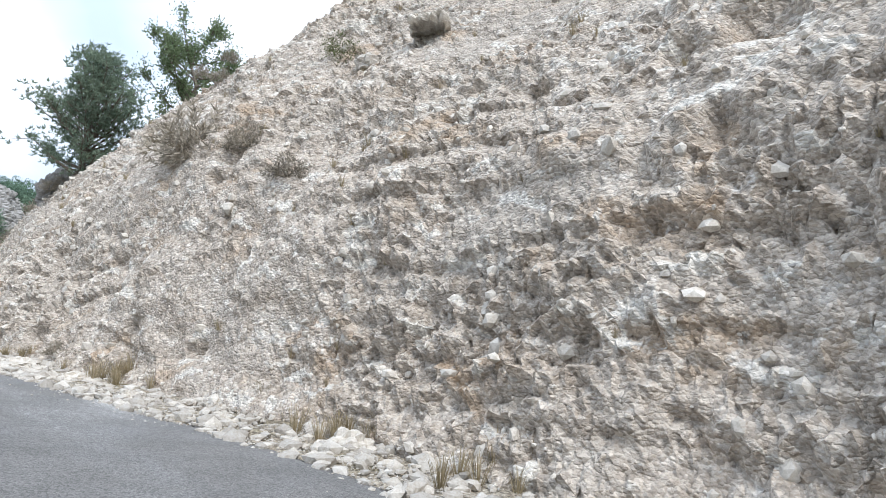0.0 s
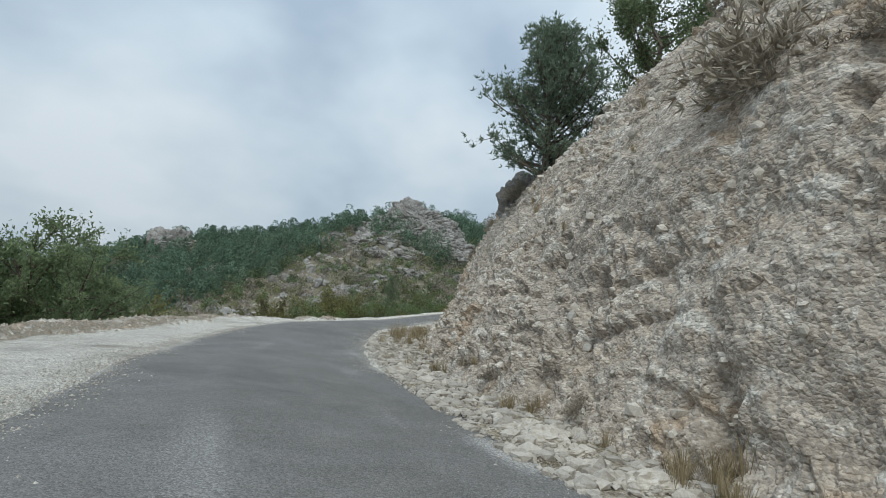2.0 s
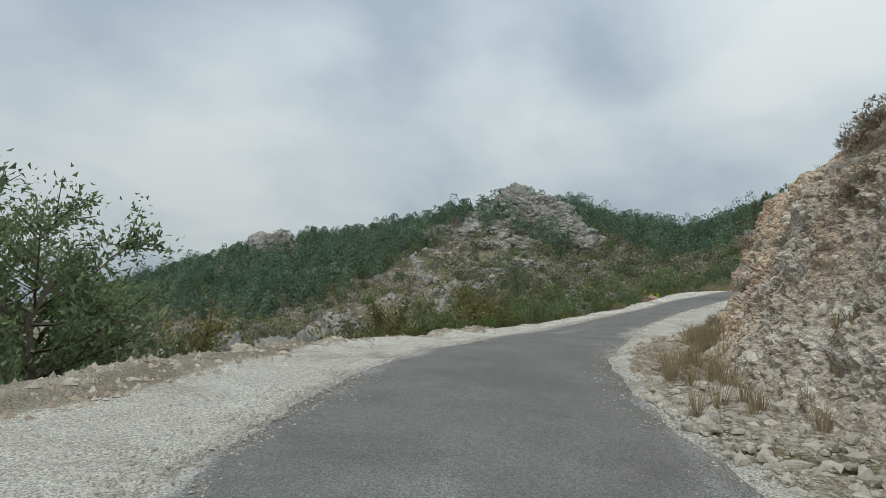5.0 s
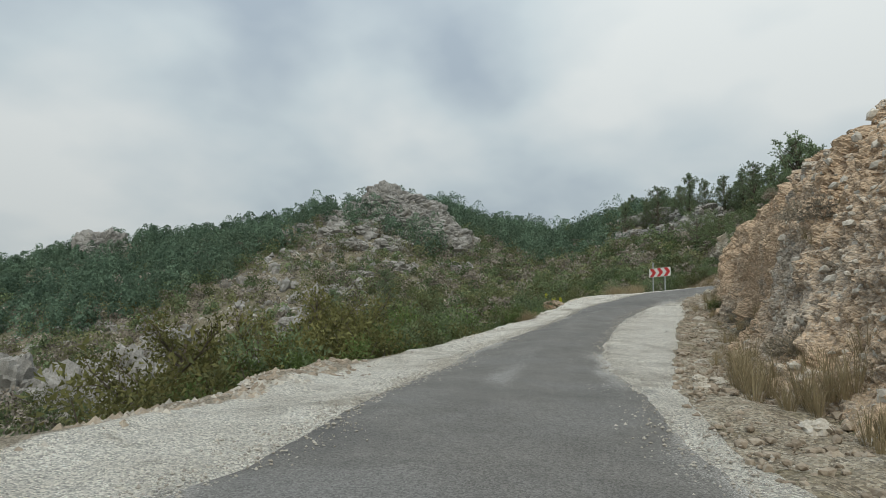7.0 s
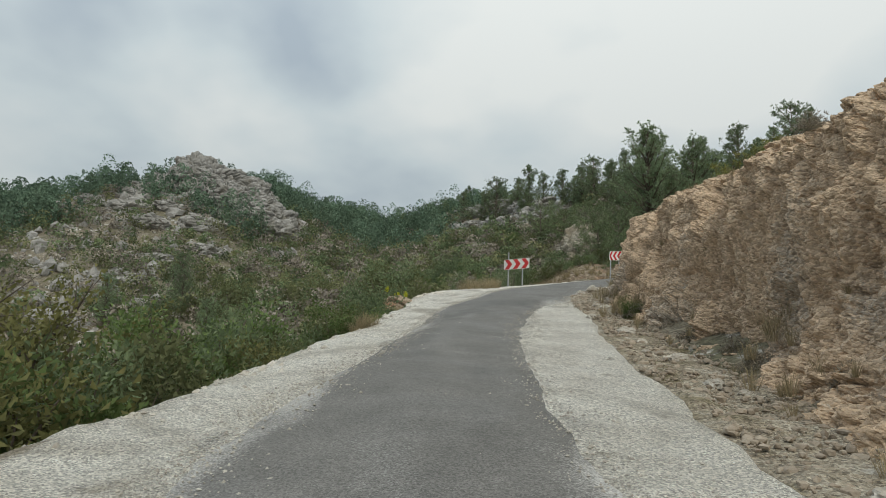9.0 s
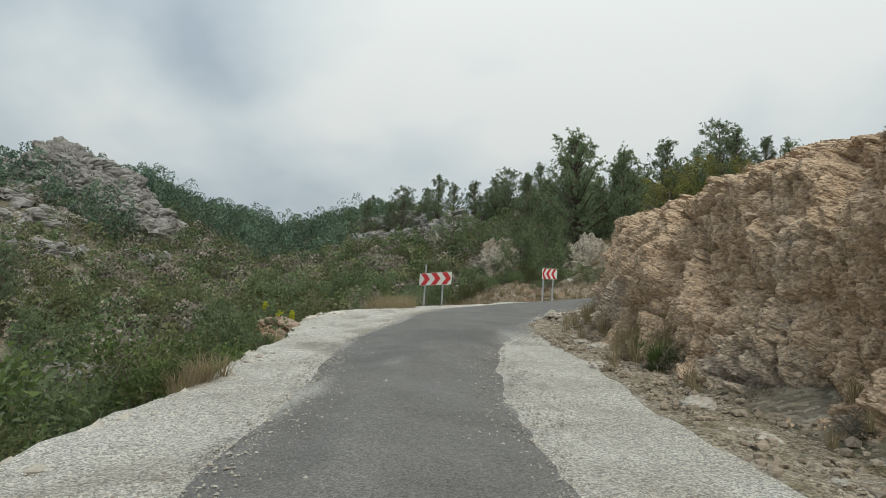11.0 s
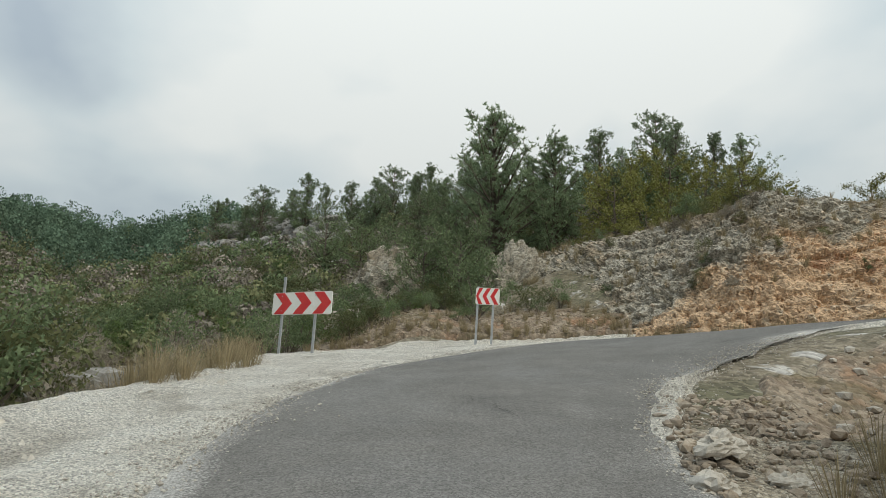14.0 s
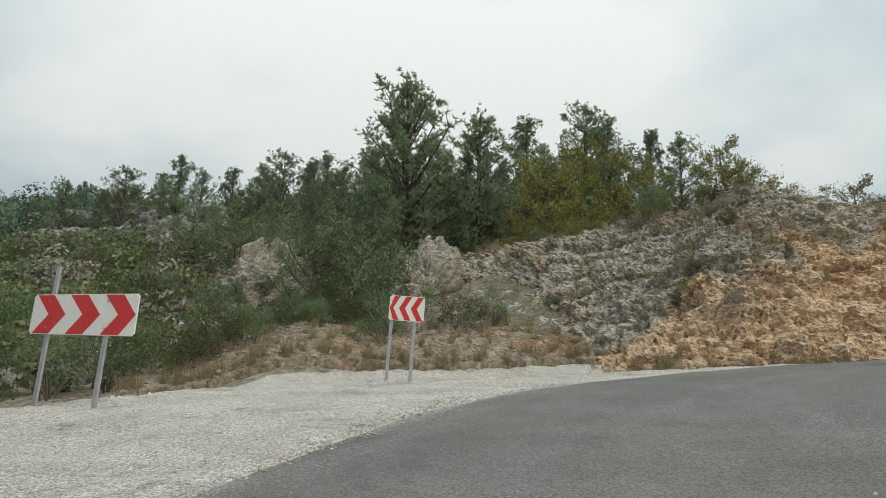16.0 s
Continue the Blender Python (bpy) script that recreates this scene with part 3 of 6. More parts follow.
# ---- rock cuts ----
def cut_face(name, label, mat, line, keys, face_len, back, du, rough, red=None, toe_soft=0.35, cliff=None, red_to=None, flaky=1.9, strata=None):
    """A blasted rock face that rises from a line on the ground (x, y, z, position) and runs back into the hill.
    keys: positions with (offset, height) corners of the section."""
    t = np.gradient(line[:, :2], axis=0)
    t /= np.linalg.norm(t, axis=1)[:, None]
    n = np.stack([t[:, 1], -t[:, 0]], -1)
    ks = np.array([k for k, _ in keys], float)
    sec = np.array([c for _, c in keys], float)
    at = line[:, 3]
    corner = np.stack([[np.interp(at, ks, sec[:, j, k]) for k in (0, 1)] for j in range(sec.shape[1])])
    corner = corner.transpose(2, 0, 1)
    seg = np.hypot(*np.diff(corner, axis=1).transpose(2, 0, 1))
    arc = np.concatenate([np.zeros((len(line), 1)), np.cumsum(seg, 1)], 1)
    rows = int(face_len / du)
    v = np.linspace(0, 1, rows)
    O, H = np.empty((len(line), rows)), np.empty((len(line), rows))
    for i in range(len(line)):
        O[i], H[i] = np.interp(v * arc[i, -1], arc[i], corner[i, :, 0]), np.interp(v * arc[i, -1], arc[i], corner[i, :, 1])
    extra = np.linspace(0, 1, int(back / du / 3))[1:]
    O = np.concatenate([O, O[:, -1:] + back * extra], 1)
    H = np.concatenate([H, np.repeat(H[:, -1:], len(extra), 1)], 1)
    H[:, 0] -= 1.4
    O[:, 0] -= 0.05
    X, Y = line[:, None, 0] + n[:, None, 0] * O, line[:, None, 1] + n[:, None, 1] * O
    Z = line[:, None, 2] + H
    nat = terrain(X[:, rows:], Y[:, rows:]) - 0.5 * extra**2
    w = (extra * extra * (3 - 2 * extra))[None]
    Z[:, rows:] = Z[:, rows:] * (1 - w) + nat * w
    V = np.concatenate([v, 1 + extra])
    # uneven spacing, so that the broken facets differ in size
    rng = np.random.default_rng(len(line))
    along, rise = rng.uniform(-0.42, 0.42, X.shape) * np.clip(np.hypot(*np.gradient(line[:, :2], axis=0).T), 0, 0.12)[:, None], rng.uniform(-0.42, 0.42, X.shape)
    rise[:, (0, -1)] = 0
    step_x, step_y, step_z = (np.gradient(g, axis=1) for g in (X, Y, Z))
    X, Y, Z = X + t[:, None, 0] * along + rise * step_x, Y + t[:, None, 1] * along + rise * step_y, Z + rise * np.clip(step_z, -du, du)
    p = np.stack([X, Y, Z], -1).reshape(-1, 3)
    bed = p * np.array([0.9, 0.9, 1.35])
    firm = np.repeat(cliff(at)[:, None], X.shape[1], 1).ravel() if cliff is not None else np.zeros(len(p))
    hard = np.clip(0.5 + 0.9 * fbm(p * 0.35 + 3, 2), 0.1, 1)
    upright = np.where(firm[:, None] > 0.5, np.array([[1.25, 1.25, 0.42]]), np.array([[1.0, 1.0, 1.0]]))
    c1, g1 = blocks(bed * 1.25 * upright + 0.5 * fbm(p * 0.9, 2)[:, None])
    layered = np.where(firm[:, None] > 0.5, np.array([[1.3, 1.3, 0.42]]), np.array([[0.85, 0.85, flaky / 1.35]]))
    c2, g2 = blocks(bed * 3.4 * layered + 0.7 * fbm(p * 2.4, 2)[:, None])
    c3, _ = blocks(bed * 7.5 * layered + 0.6 * fbm(p * 5.0, 2)[:, None])
    broken = np.clip(0.62 + 1.6 * fbm(p * np.array([0.28, 0.28, 0.75]) + 40, 3), 0.15, 1.4)
    wander = np.stack([fbm(p * 0.7 + c, 2) for c in (5.0, 25.0, 45.0)], -1)

    def lumps(k, shift, octaves=2, tall=1.3):
        """Rounded lumps with creases between them, 0 to 1."""
        return np.clip(abs(fbm(p * np.array([k, k, tall * k]) + shift + 0.35 * wander, octaves, 0.55)) * 2.2, 0, 1)

    tier = p[:, 2] * 1.15 + 1.5 * fbm(p * np.array([0.22, 0.22, 0.4]) + 31, 3)
    step = tier - np.floor(tier)
    shelf = np.clip(fbm(p * np.array([0.22, 0.22, 0.5]) + 12, 2) * 2.2 + 0.2, 0, 1)
    push = 0.46 * fbm(p * 0.42, 3) + (0.11 - 0.08 * firm) * shelf * (0.4 - step**2.2)
    loose = 0.10 * (lumps(0.9, 3.0) - 0.4) + broken * (0.11 * (lumps(2.2, 11.0) - 0.35) + 0.10 * (lumps(4.6, 19.0) - 0.35) + 0.06 * (lumps(9.0, 29.0, 1) - 0.35))
    loose = loose + broken * (0.13 * (c2 - 0.5) * hard - 0.06 * np.exp(-g2 / 0.06) + 0.05 * (c3 - 0.5))
    firm_part = hard * (0.44 * (c1 - 0.5) - 0.24 * np.exp(-g1 / 0.07)) + 0.17 * (c2 - 0.5) - 0.11 * np.exp(-g2 / 0.07) + 0.06 * (c3 - 0.5)
    firm_part = firm_part + 0.17 * (lumps(1.7, 11.0, 2, 0.55) - 0.35) + 0.10 * (lumps(3.6, 19.0, 2, 0.6) - 0.35) + 0.05 * (lumps(7.5, 29.0, 2, 0.8) - 0.35)
    push = push + (1 - firm) * loose + firm * firm_part
    rib = abs(fbm(p * np.array([0.9, 0.9, 0.14]) + 21, 3))
    push = push - firm * 0.55 * np.exp(-rib / 0.075) * hard
    if strata is not None:
        amp, rate, dip = strata
        bedding = (p[:, 2] - dip * p[:, 0]) * rate + 0.55 * fbm(p * 0.5 + 61, 3)
        layer = np.floor(bedding)
        f = bedding - layer
        own = hash3(layer.astype(np.int64), 0 * layer.astype(np.int64) + 3, 0 * layer.astype(np.int64) + 5)
        push = push + amp * (own - 0.4) * (0.6 + fbm(p * 0.35 + 77, 2)) - 0.6 * amp * np.exp(-np.minimum(f, 1 - f) / 0.09)
    push = push - 1.1 * np.clip(fbm(p * 1.3 + 90, 3) - 0.36, 0, 0.35)
    push = push + (0.04 - 0.01 * firm) * fbm(p * 12, 2)
    soft = np.repeat(np.clip(toe_soft + V / 0.10 * (1 - toe_soft), 0, 1)[None] * np.where(V > 1, 1 - 0.6 * (V - 1), 1)[None], len(line), 0)
    push = (push * rough * soft.ravel()).reshape(X.shape)
    ny = np.concatenate([np.full(rows, 0.35), 0.35 + 0.65 * extra])[None]
    X = X - n[:, None, 0] * push * np.sqrt(1 - ny**2)
    Y = Y - n[:, None, 1] * push * np.sqrt(1 - ny**2)
    Z = Z + push * ny
    attrs = {"soil": np.clip(0.55 * fbm(p * np.array([0.35, 0.35, 1.1]) + 70, 4) + 0.05, 0, 1).reshape(X.shape) + np.clip(0.3 - V * 2.2, 0, 1)[None] * 0.8}
    calm = 0.6 if red_to is None else 1.0
    attrs["soil"] = attrs["soil"] * calm
    lone = 0.55 * fbm(p * 0.6 + 15, 2)
    attrs["pale"] = np.clip((c2 - 0.78 + 0.2 * lone) * 4, 0, 0.75).reshape(X.shape) * (1 - 0.55 * firm.reshape(X.shape))
    attrs["dark"] = np.clip((0.2 - c3 + 0.3 * lone) * 4, 0, 0.5).reshape(X.shape) * calm * (1 - 0.7 * firm.reshape(X.shape))
    if red is not None:
        attrs["rust"] = np.clip(1.3 * fbm(p * np.array([0.5, 0.5, 0.9]) + 33, 4), 0, 0.75).reshape(X.shape) * red(at)[:, None]
        limit = red_to(at)[:, None] if red_to is not None else 9.0
        attrs["red"] = (red(at)[:, None] * np.clip((limit - V[None] + 0.2 * fbm(p * 0.45 + 2, 2).reshape(X.shape)) / 0.15, 0, 1) + 0 * X) * (0.74 + 0.55 * fbm(p * 0.6 + 8, 3).reshape(X.shape))
    return tagged(new(name, sheet(name, np.stack([X, Y, Z], -1), mat, attrs)), label, "rock face", kind="structure"), (X, Y, Z)


def cut_line():
    """The foot of the cut, from behind the start, along the road, and round the end of the spur."""
    pts = []
    for s in (-9, -4, 1, 5, 9, 13, 17, 21, 25, 29, 33, 37, 41, 45, 49, 53, 57, 59.5):
        x, y = from_road(s, TOE(s))
        pts.append((float(x), float(y), float(bench(s, TOE(s))) - 0.12, s))
    pts += [(-26.75, 49.5, 4.35, 61), (-26.3, 51.0, 4.4, 62.5), (-24.6, 52.2, 4.5, 64), (-21.0, 53.3, 4.8, 67), (-16, 54.5, 5.6, 72), (-9, 55.5, 6.4, 79), (0, 55, 7.2, 88)]
    line = curve_through(pts, 0.04)
    k = np.arange(len(line))
    return line[((line[:, 3] > 33) & (line[:, 3] < 63)) | ((line[:, 3] > 1) & (line[:, 3] < 63) & (k % 3 != 0)) | (k % 5 == 0)]


CUT_KEYS = [(-9, [(0, 0), (0.3, 0.6), (0.7, 2.4), (1.1, 3.8), (3.4, 6.7), (6.5, 10.4)]),
            (12, [(0, 0), (0.25, 0.6), (0.65, 2.4), (1.0, 3.8), (3.0, 7.0), (5.2, 10.2)]),
            (18, [(0, 0), (0.35, 0.7), (0.8, 2.0), (1.2, 3.4), (2.6, 5.8), (4.4, 8.2)]),
            (24, [(0, 0), (0.35, 0.7), (0.9, 1.6), (1.6, 3.3), (2.6, 5.0), (4.0, 6.3)]),
            (33, [(0, 0), (0.6, 0.7), (1.0, 1.4), (1.5, 2.8), (2.2, 4.0), (3.4, 5.0)]),
            ]
CUT_KEYS += [
            (41, [(0, 0), (0.7, 0.6), (1.0, 1.5), (1.2, 2.7), (1.6, 3.9), (2.6, 4.7)]),
            (49, [(0, 0), (0.8, 0.5), (1.0, 1.5), (1.05, 2.6), (1.25, 3.6), (2.2, 4.2)]),
            (57, [(0, 0), (0.35, 0.6), (0.6, 1.3), (0.85, 2.1), (1.3, 2.9), (2.3, 3.5)]),
            (61, [(0, 0), (0.2, 0.6), (0.4, 1.3), (0.65, 2.1), (1.1, 2.9), (2.1, 3.4)]),
            (63.5, [(0, 0), (0.35, 0.5), (0.7, 1.1), (1.1, 1.8), (1.6, 2.5), (2.5, 3.1)]),
            (67, [(0, 0), (0.4, 0.4), (0.8, 0.9), (1.2, 1.6), (1.8, 2.3), (3.0, 3.0)]),
            (88, [(0, 0), (0.5, 0.4), (1.0, 0.8), (1.5, 1.2), (2.0, 1.6), (3.0, 2.0)])]
CUT, CUT_GRID = cut_face("rock_cut", "crumbling pale marl and limestone road cut with ledges and tufts", M_CUT, cut_line(), CUT_KEYS, 9.0, 7.0, 0.06, 1.0, cliff=table((28, 0.0), (36, 0.5), (44, 1.0), (62, 1.0)),
                         red=table((22, 0.1), (28, 0.5), (34, 0.8), (46, 0.95), (60, 0.95), (66, 0.6)))

BANK_LINE = curve_through([(-26.5, 84, 10.9, -4), (-26.0, 80, 9.8, 0), (-25.6, 76.5, 8.8, 4), (-24.8, 72.5, 7.7, 8), (-23.0, 68.6, 6.9, 12), (-21.0, 66.2, 6.75, 15), (-18.0, 64.9, 6.95, 18), (-13, 64.9, 7.3, 23),
                           (-7, 64.9, 8.0, 29), (2, 63.9, 8.8, 38)], 0.075)
BANK_LINE = BANK_LINE[::-1].copy()
BANK_KEYS = [(-4, [(0, 0), (0.4, 0.3), (0.8, 0.6), (1.6, 0.9), (3.0, 1.2)]),
             (3, [(0, 0), (0.4, 0.9), (0.7, 2.2), (1.8, 2.9), (3.5, 3.4)]),
             (8, [(0, 0), (0.7, 0.8), (1.8, 2.0), (3.2, 3.4), (5.0, 4.6)]),
             (12, [(0, 0), (0.6, 0.9), (1.7, 2.2), (3.4, 4.0), (4.6, 5.6)]),
             (18, [(0, 0), (0.4, 1.1), (1.0, 2.8), (2.4, 4.1), (4.2, 5.9)]),
             (38, [(0, 0), (0.4, 1.1), (1.0, 2.8), (1.8, 3.8), (4.0, 4.6)])]

BANK, BANK_GRID = cut_face("rock_bank", "weathered rock bank, grey above and reddish below", M_BANK, BANK_LINE, BANK_KEYS, 7.0, 8.0, 0.075, 1.15, cliff=table((0, 0.6), (12, 0.5), (20, 0.45), (38, 0.45)), flaky=2.2,
                          red=table((9, 0.2), (12, 0.8), (18, 0.95), (38, 0.9)), red_to=table((9, 0.05), (12, 0.2), (14.5, 0.42), (18, 0.62), (23, 0.8), (38, 0.85)), strata=(0.24, 1.15, 0.12))

APRON_LINE = [(x, y, float(terrain(np.array([x]), np.array([y]))[0]) + 0.16, k) for k, (x, y) in enumerate([(-34.0, 67.6), (-32.4, 67.5), (-30.0, 68.0), (-27.0, 68.6), (-24.2, 68.9), (-22.4, 68.4)])]
APRON, APRON_GRID = cut_face("rubble_bank", "low bank of reddish rubble and dry soil behind the gravel", M_APRON, curve_through(APRON_LINE, 0.09)[::-1].copy(),
                             [(0, [(0, 0), (0.4, 0.15), (1.0, 0.35), (1.8, 0.5), (3.0, 0.6)]), (2, [(0, 0), (0.5, 0.3), (1.2, 0.6), (2.0, 0.85), (3.4, 1.1)]),
                              (5, [(0, 0), (0.5, 0.4), (1.2, 0.8), (2.0, 1.2), (3.4, 1.7)])], 4.2, 4.0, 0.09, 0.55)


# ---- plants: tools ----
RNG = np.random.default_rng(7)


def unit(v):
    return v / np.maximum(np.linalg.norm(v, axis=-1, keepdims=True), 1e-9)


def sprays(centres, rng, count, length, width, out=None, lift=0.0):
    """Needles or leaves: count thin triangles from each centre, towards out if it is given."""
    c = np.repeat(centres, count, 0)
    way = unit(rng.normal(size=c.shape))
    if out is not None:
        way = unit(way + 1.1 * np.repeat(out, count, 0))
    way[:, 2] += lift
    way = unit(way)
    side = unit(np.cross(way, rng.normal(size=c.shape)))
    ln = length * rng.uniform(0.6, 1.25, (len(c), 1))
    w = width * rng.uniform(0.7, 1.3, (len(c), 1))
    a, b, tip = c + side * w * 0.5 + way * ln * 0.1, c - side * w * 0.5 + way * ln * 0.1, c + way * ln
    v = np.stack([a, b, tip], 1).reshape(-1, 3)
    return v, np.arange(len(v)).reshape(-1, 3)


def leaves(centres, rng, size, out=None):
    """Small broad leaves, one at each centre."""
    way = unit(rng.normal(size=centres.shape) + (0 if out is None else 0.8 * out) + np.array([0, 0, 0.25]))
    side = unit(np.cross(way, rng.normal(size=centres.shape)))
    s = size * rng.uniform(0.6, 1.35, (len(centres), 1))
    mid = centres + way * s * 0.5
    v = np.stack([centres - way * s * 0.1, mid + side * s * 0.42, centres + way * s - side * s * 0.12], 1).reshape(-1, 3)
    return v, np.arange(len(v)).reshape(-1, 3)


def tubes(lines, sides=5):
    """Tapered round bars along lines of (x, y, z, radius)."""
    vs, fs, base = [], [], 0
    ang = np.linspace(0, 2 * np.pi, sides, endpoint=False)
    for ln in lines:
        ln = np.asarray(ln, float)
        t = unit(np.gradient(ln[:, :3], axis=0))
        ref = np.where(abs(t[:, 2:3]) < 0.9, np.array([[0, 0, 1.0]]), np.array([[1.0, 0, 0]]))
        u = unit(np.cross(t, ref))
        w = np.cross(t, u)
        ring = ln[:, None, :3] + ln[:, None, 3:4] * (np.cos(ang)[None, :, None] * u[:, None] + np.sin(ang)[None, :, None] * w[:, None])
        vs.append(ring.reshape(-1, 3))
        r, k = len(ln), np.arange(sides)
        for i in range(r - 1):
            a, b = base + i * sides, base + (i + 1) * sides
            fs.append(np.stack([a + k, a + (k + 1) % sides, b + (k + 1) % sides, b + k], -1))
        base += r * sides
    return np.concatenate(vs), np.concatenate(fs)


def pine(seed, height, spread, label, m, group="", needles=6, density=1.1, mat=None, thin=1.0, fuzz=0.22, clump=6):
    """An open pine: bent trunk, upswept limbs of uneven reach, side twigs and needle tufts towards their ends."""
    rng = np.random.default_rng(seed)
    ob = thing("pine_tree", label, "pine tree", group, m)
    zs = np.linspace(0, 0.95 * height, 9)
    bend = np.cumsum(rng.normal(0, 0.03 * height / 8, (9, 2)), 0)
    trunk = np.c_[bend, zs, np.linspace(0.026, 0.004, 9) * height]
    trunk[0, 2] = -0.3
    lines, tufts, outs = [trunk], [], []
    tiers = int(12 * density) + 6
    lobe = rng.uniform(0, 2 * np.pi, 2)
    for k in range(tiers):
        f = 0.06 + 0.80 * k / (tiers - 1)
        z = f * height
        base = np.array([np.interp(z, zs, bend[:, 0]), np.interp(z, zs, bend[:, 1]), z])
        reach = spread * (0.13 + 0.95 * min(1.0, (0.95 - f) * 1.4) ** 0.8) * (0.6 + 0.4 * min(1, f * 5))
        for j in range(rng.integers(3, 6)):
            a = rng.uniform(0, 2 * np.pi)
            ln = reach * rng.uniform(0.45, 1.1) * (1 + 0.22 * math.sin(2 * a + lobe[0] + 5 * f) + 0.12 * math.sin(5 * a + lobe[1] - 9 * f))
            up = rng.uniform(0.1, 0.55) + 0.75 * f
            way = unit(np.array([np.cos(a), np.sin(a), up]))
            u = np.linspace(0, 1, 4)[:, None]
            path = base + way * ln * u + np.array([0, 0, 0.16 * ln]) * u**2
            lines.append(np.c_[path, np.linspace(0.009, 0.002, 4) * height * (1.1 - 0.7 * f)])
            n = max(2, int(round(5 * density * ln / spread)))
            for q in 1.03 - 0.78 * rng.uniform(0, 1, n) ** 1.4:
                knot = base + way * ln * q + np.array([0, 0, 0.16 * ln]) * q**2
                side = unit(way * 0.8 + rng.normal(0, 0.75, 3) * np.array([1, 1, 0.5]) + np.array([0, 0, 0.3]))
                twig = (0.10 + 0.32 * rng.uniform(0, 1)) * reach ** 0.7
                lines.append(np.c_[knot + side * twig * np.array([[0], [1.0]]), np.array([0.0025, 0.001]) * height])
                tufts.append(knot + side * twig * rng.uniform(0.25, 1.1, (clump, 1)) + rng.normal(0, fuzz * twig + 0.035, (clump, 3)))
                outs.append(np.repeat((0.5 * side + np.array([0, 0, 0.45]))[None], clump, 0))
    top = np.array([*bend[-1], 0.94 * height])
    tufts.append(top + rng.normal(0, 0.02 * height, (18, 3)) * np.array([0.6, 0.6, 1.6]) - np.array([0, 0, 0.03 * height]))
    outs.append(np.repeat(np.array([[0, 0, 1.0]]), 18, 0))
    tufts, outs = np.concatenate(tufts), np.concatenate(outs)
    part("trunk", mesh_from("trunk", *tubes(lines, 3), M_BARK), None, ob, "grey-brown bark")
    part("crown", mesh_from("crown", *sprays(tufts, rng, needles, 0.074 * height**0.5 * thin**0.4, 0.019 * height**0.5 * thin, outs), mat or M_PINE), None, ob)
    return ob


def branched(seed, height, spread, mat, name, label, category, m, group="", leaf=0.08, limbs=14, twigs=9, per=22, bare=0.12, puff=0.16, rise=0.2):
    """A broad-leaved tree: bent trunk, limbs, twigs, and clusters of leaves along the twigs with gaps between them."""
    rng = np.random.default_rng(seed)
    ob = thing(name, label, category, group, m)
    zs = np.linspace(0, 0.8 * height, 6)
    bend = np.cumsum(rng.normal(0, 0.035 * height, (6, 2)), 0)
    bend = bend - bend[0]
    lines = [np.c_[bend, np.r_[-0.3, zs[1:]], np.linspace(0.028, 0.008, 6) * height]]
    spots, ways = [], []
    for k in range(limbs):
        f = bare + (0.96 - bare) * (k + rng.uniform(0, 1)) / limbs
        z = 0.8 * f * height
        start = np.array([np.interp(z, zs, bend[:, 0]), np.interp(z, zs, bend[:, 1]), z])
        a = 2.4 * k + rng.normal(0, 0.4)
        reach = spread * rng.uniform(0.55, 1.1) * math.sqrt(max(0.06, 1 - ((f - 0.42) / 0.62) ** 2))
        span = np.array([math.cos(a) * reach, math.sin(a) * reach, height * rise * rng.uniform(0.5, 1.3)])
        u = np.linspace(0, 1, 5)[:, None]
        path = start + span * u + np.array([0, 0, -0.10 * reach]) * u * (1 - u) * 4 + rng.normal(0, 0.02 * reach, (5, 3)) * u
        lines.append(np.c_[path, np.linspace(0.011, 0.003, 5) * height * (1.15 - 0.6 * f)])
        for j in range(twigs):
            q = 1 - 0.75 * rng.uniform(0, 1) ** 1.3
            base = np.array([np.interp(q, u[:, 0], path[:, c]) for c in range(3)])
            way = unit(unit(span) * 0.7 + rng.normal(0, 0.6, 3) + np.array([0, 0, 0.45]))
            ln = spread * 0.24 * rng.uniform(0.5, 1.15)
            lines.append(np.c_[base + way * ln * np.array([[0], [1.0]]), np.array([0.003, 0.001]) * height])
            spots.append(base + way * ln * rng.uniform(0.2, 1.1, (per, 1)) + rng.normal(0, puff * ln + 0.02, (per, 3)))
            ways.append(np.repeat(way[None], per, 0))
    spots, ways = np.concatenate(spots), np.concatenate(ways)
    ok = spots[:, 2] > 0.02
    part("trunk", mesh_from("trunk", *tubes(lines, 3), M_BARK), None, ob, "dark bark")
    part("crown", mesh_from("crown", *leaves(spots[ok], rng, leaf, ways[ok]), mat), None, ob)
    return ob


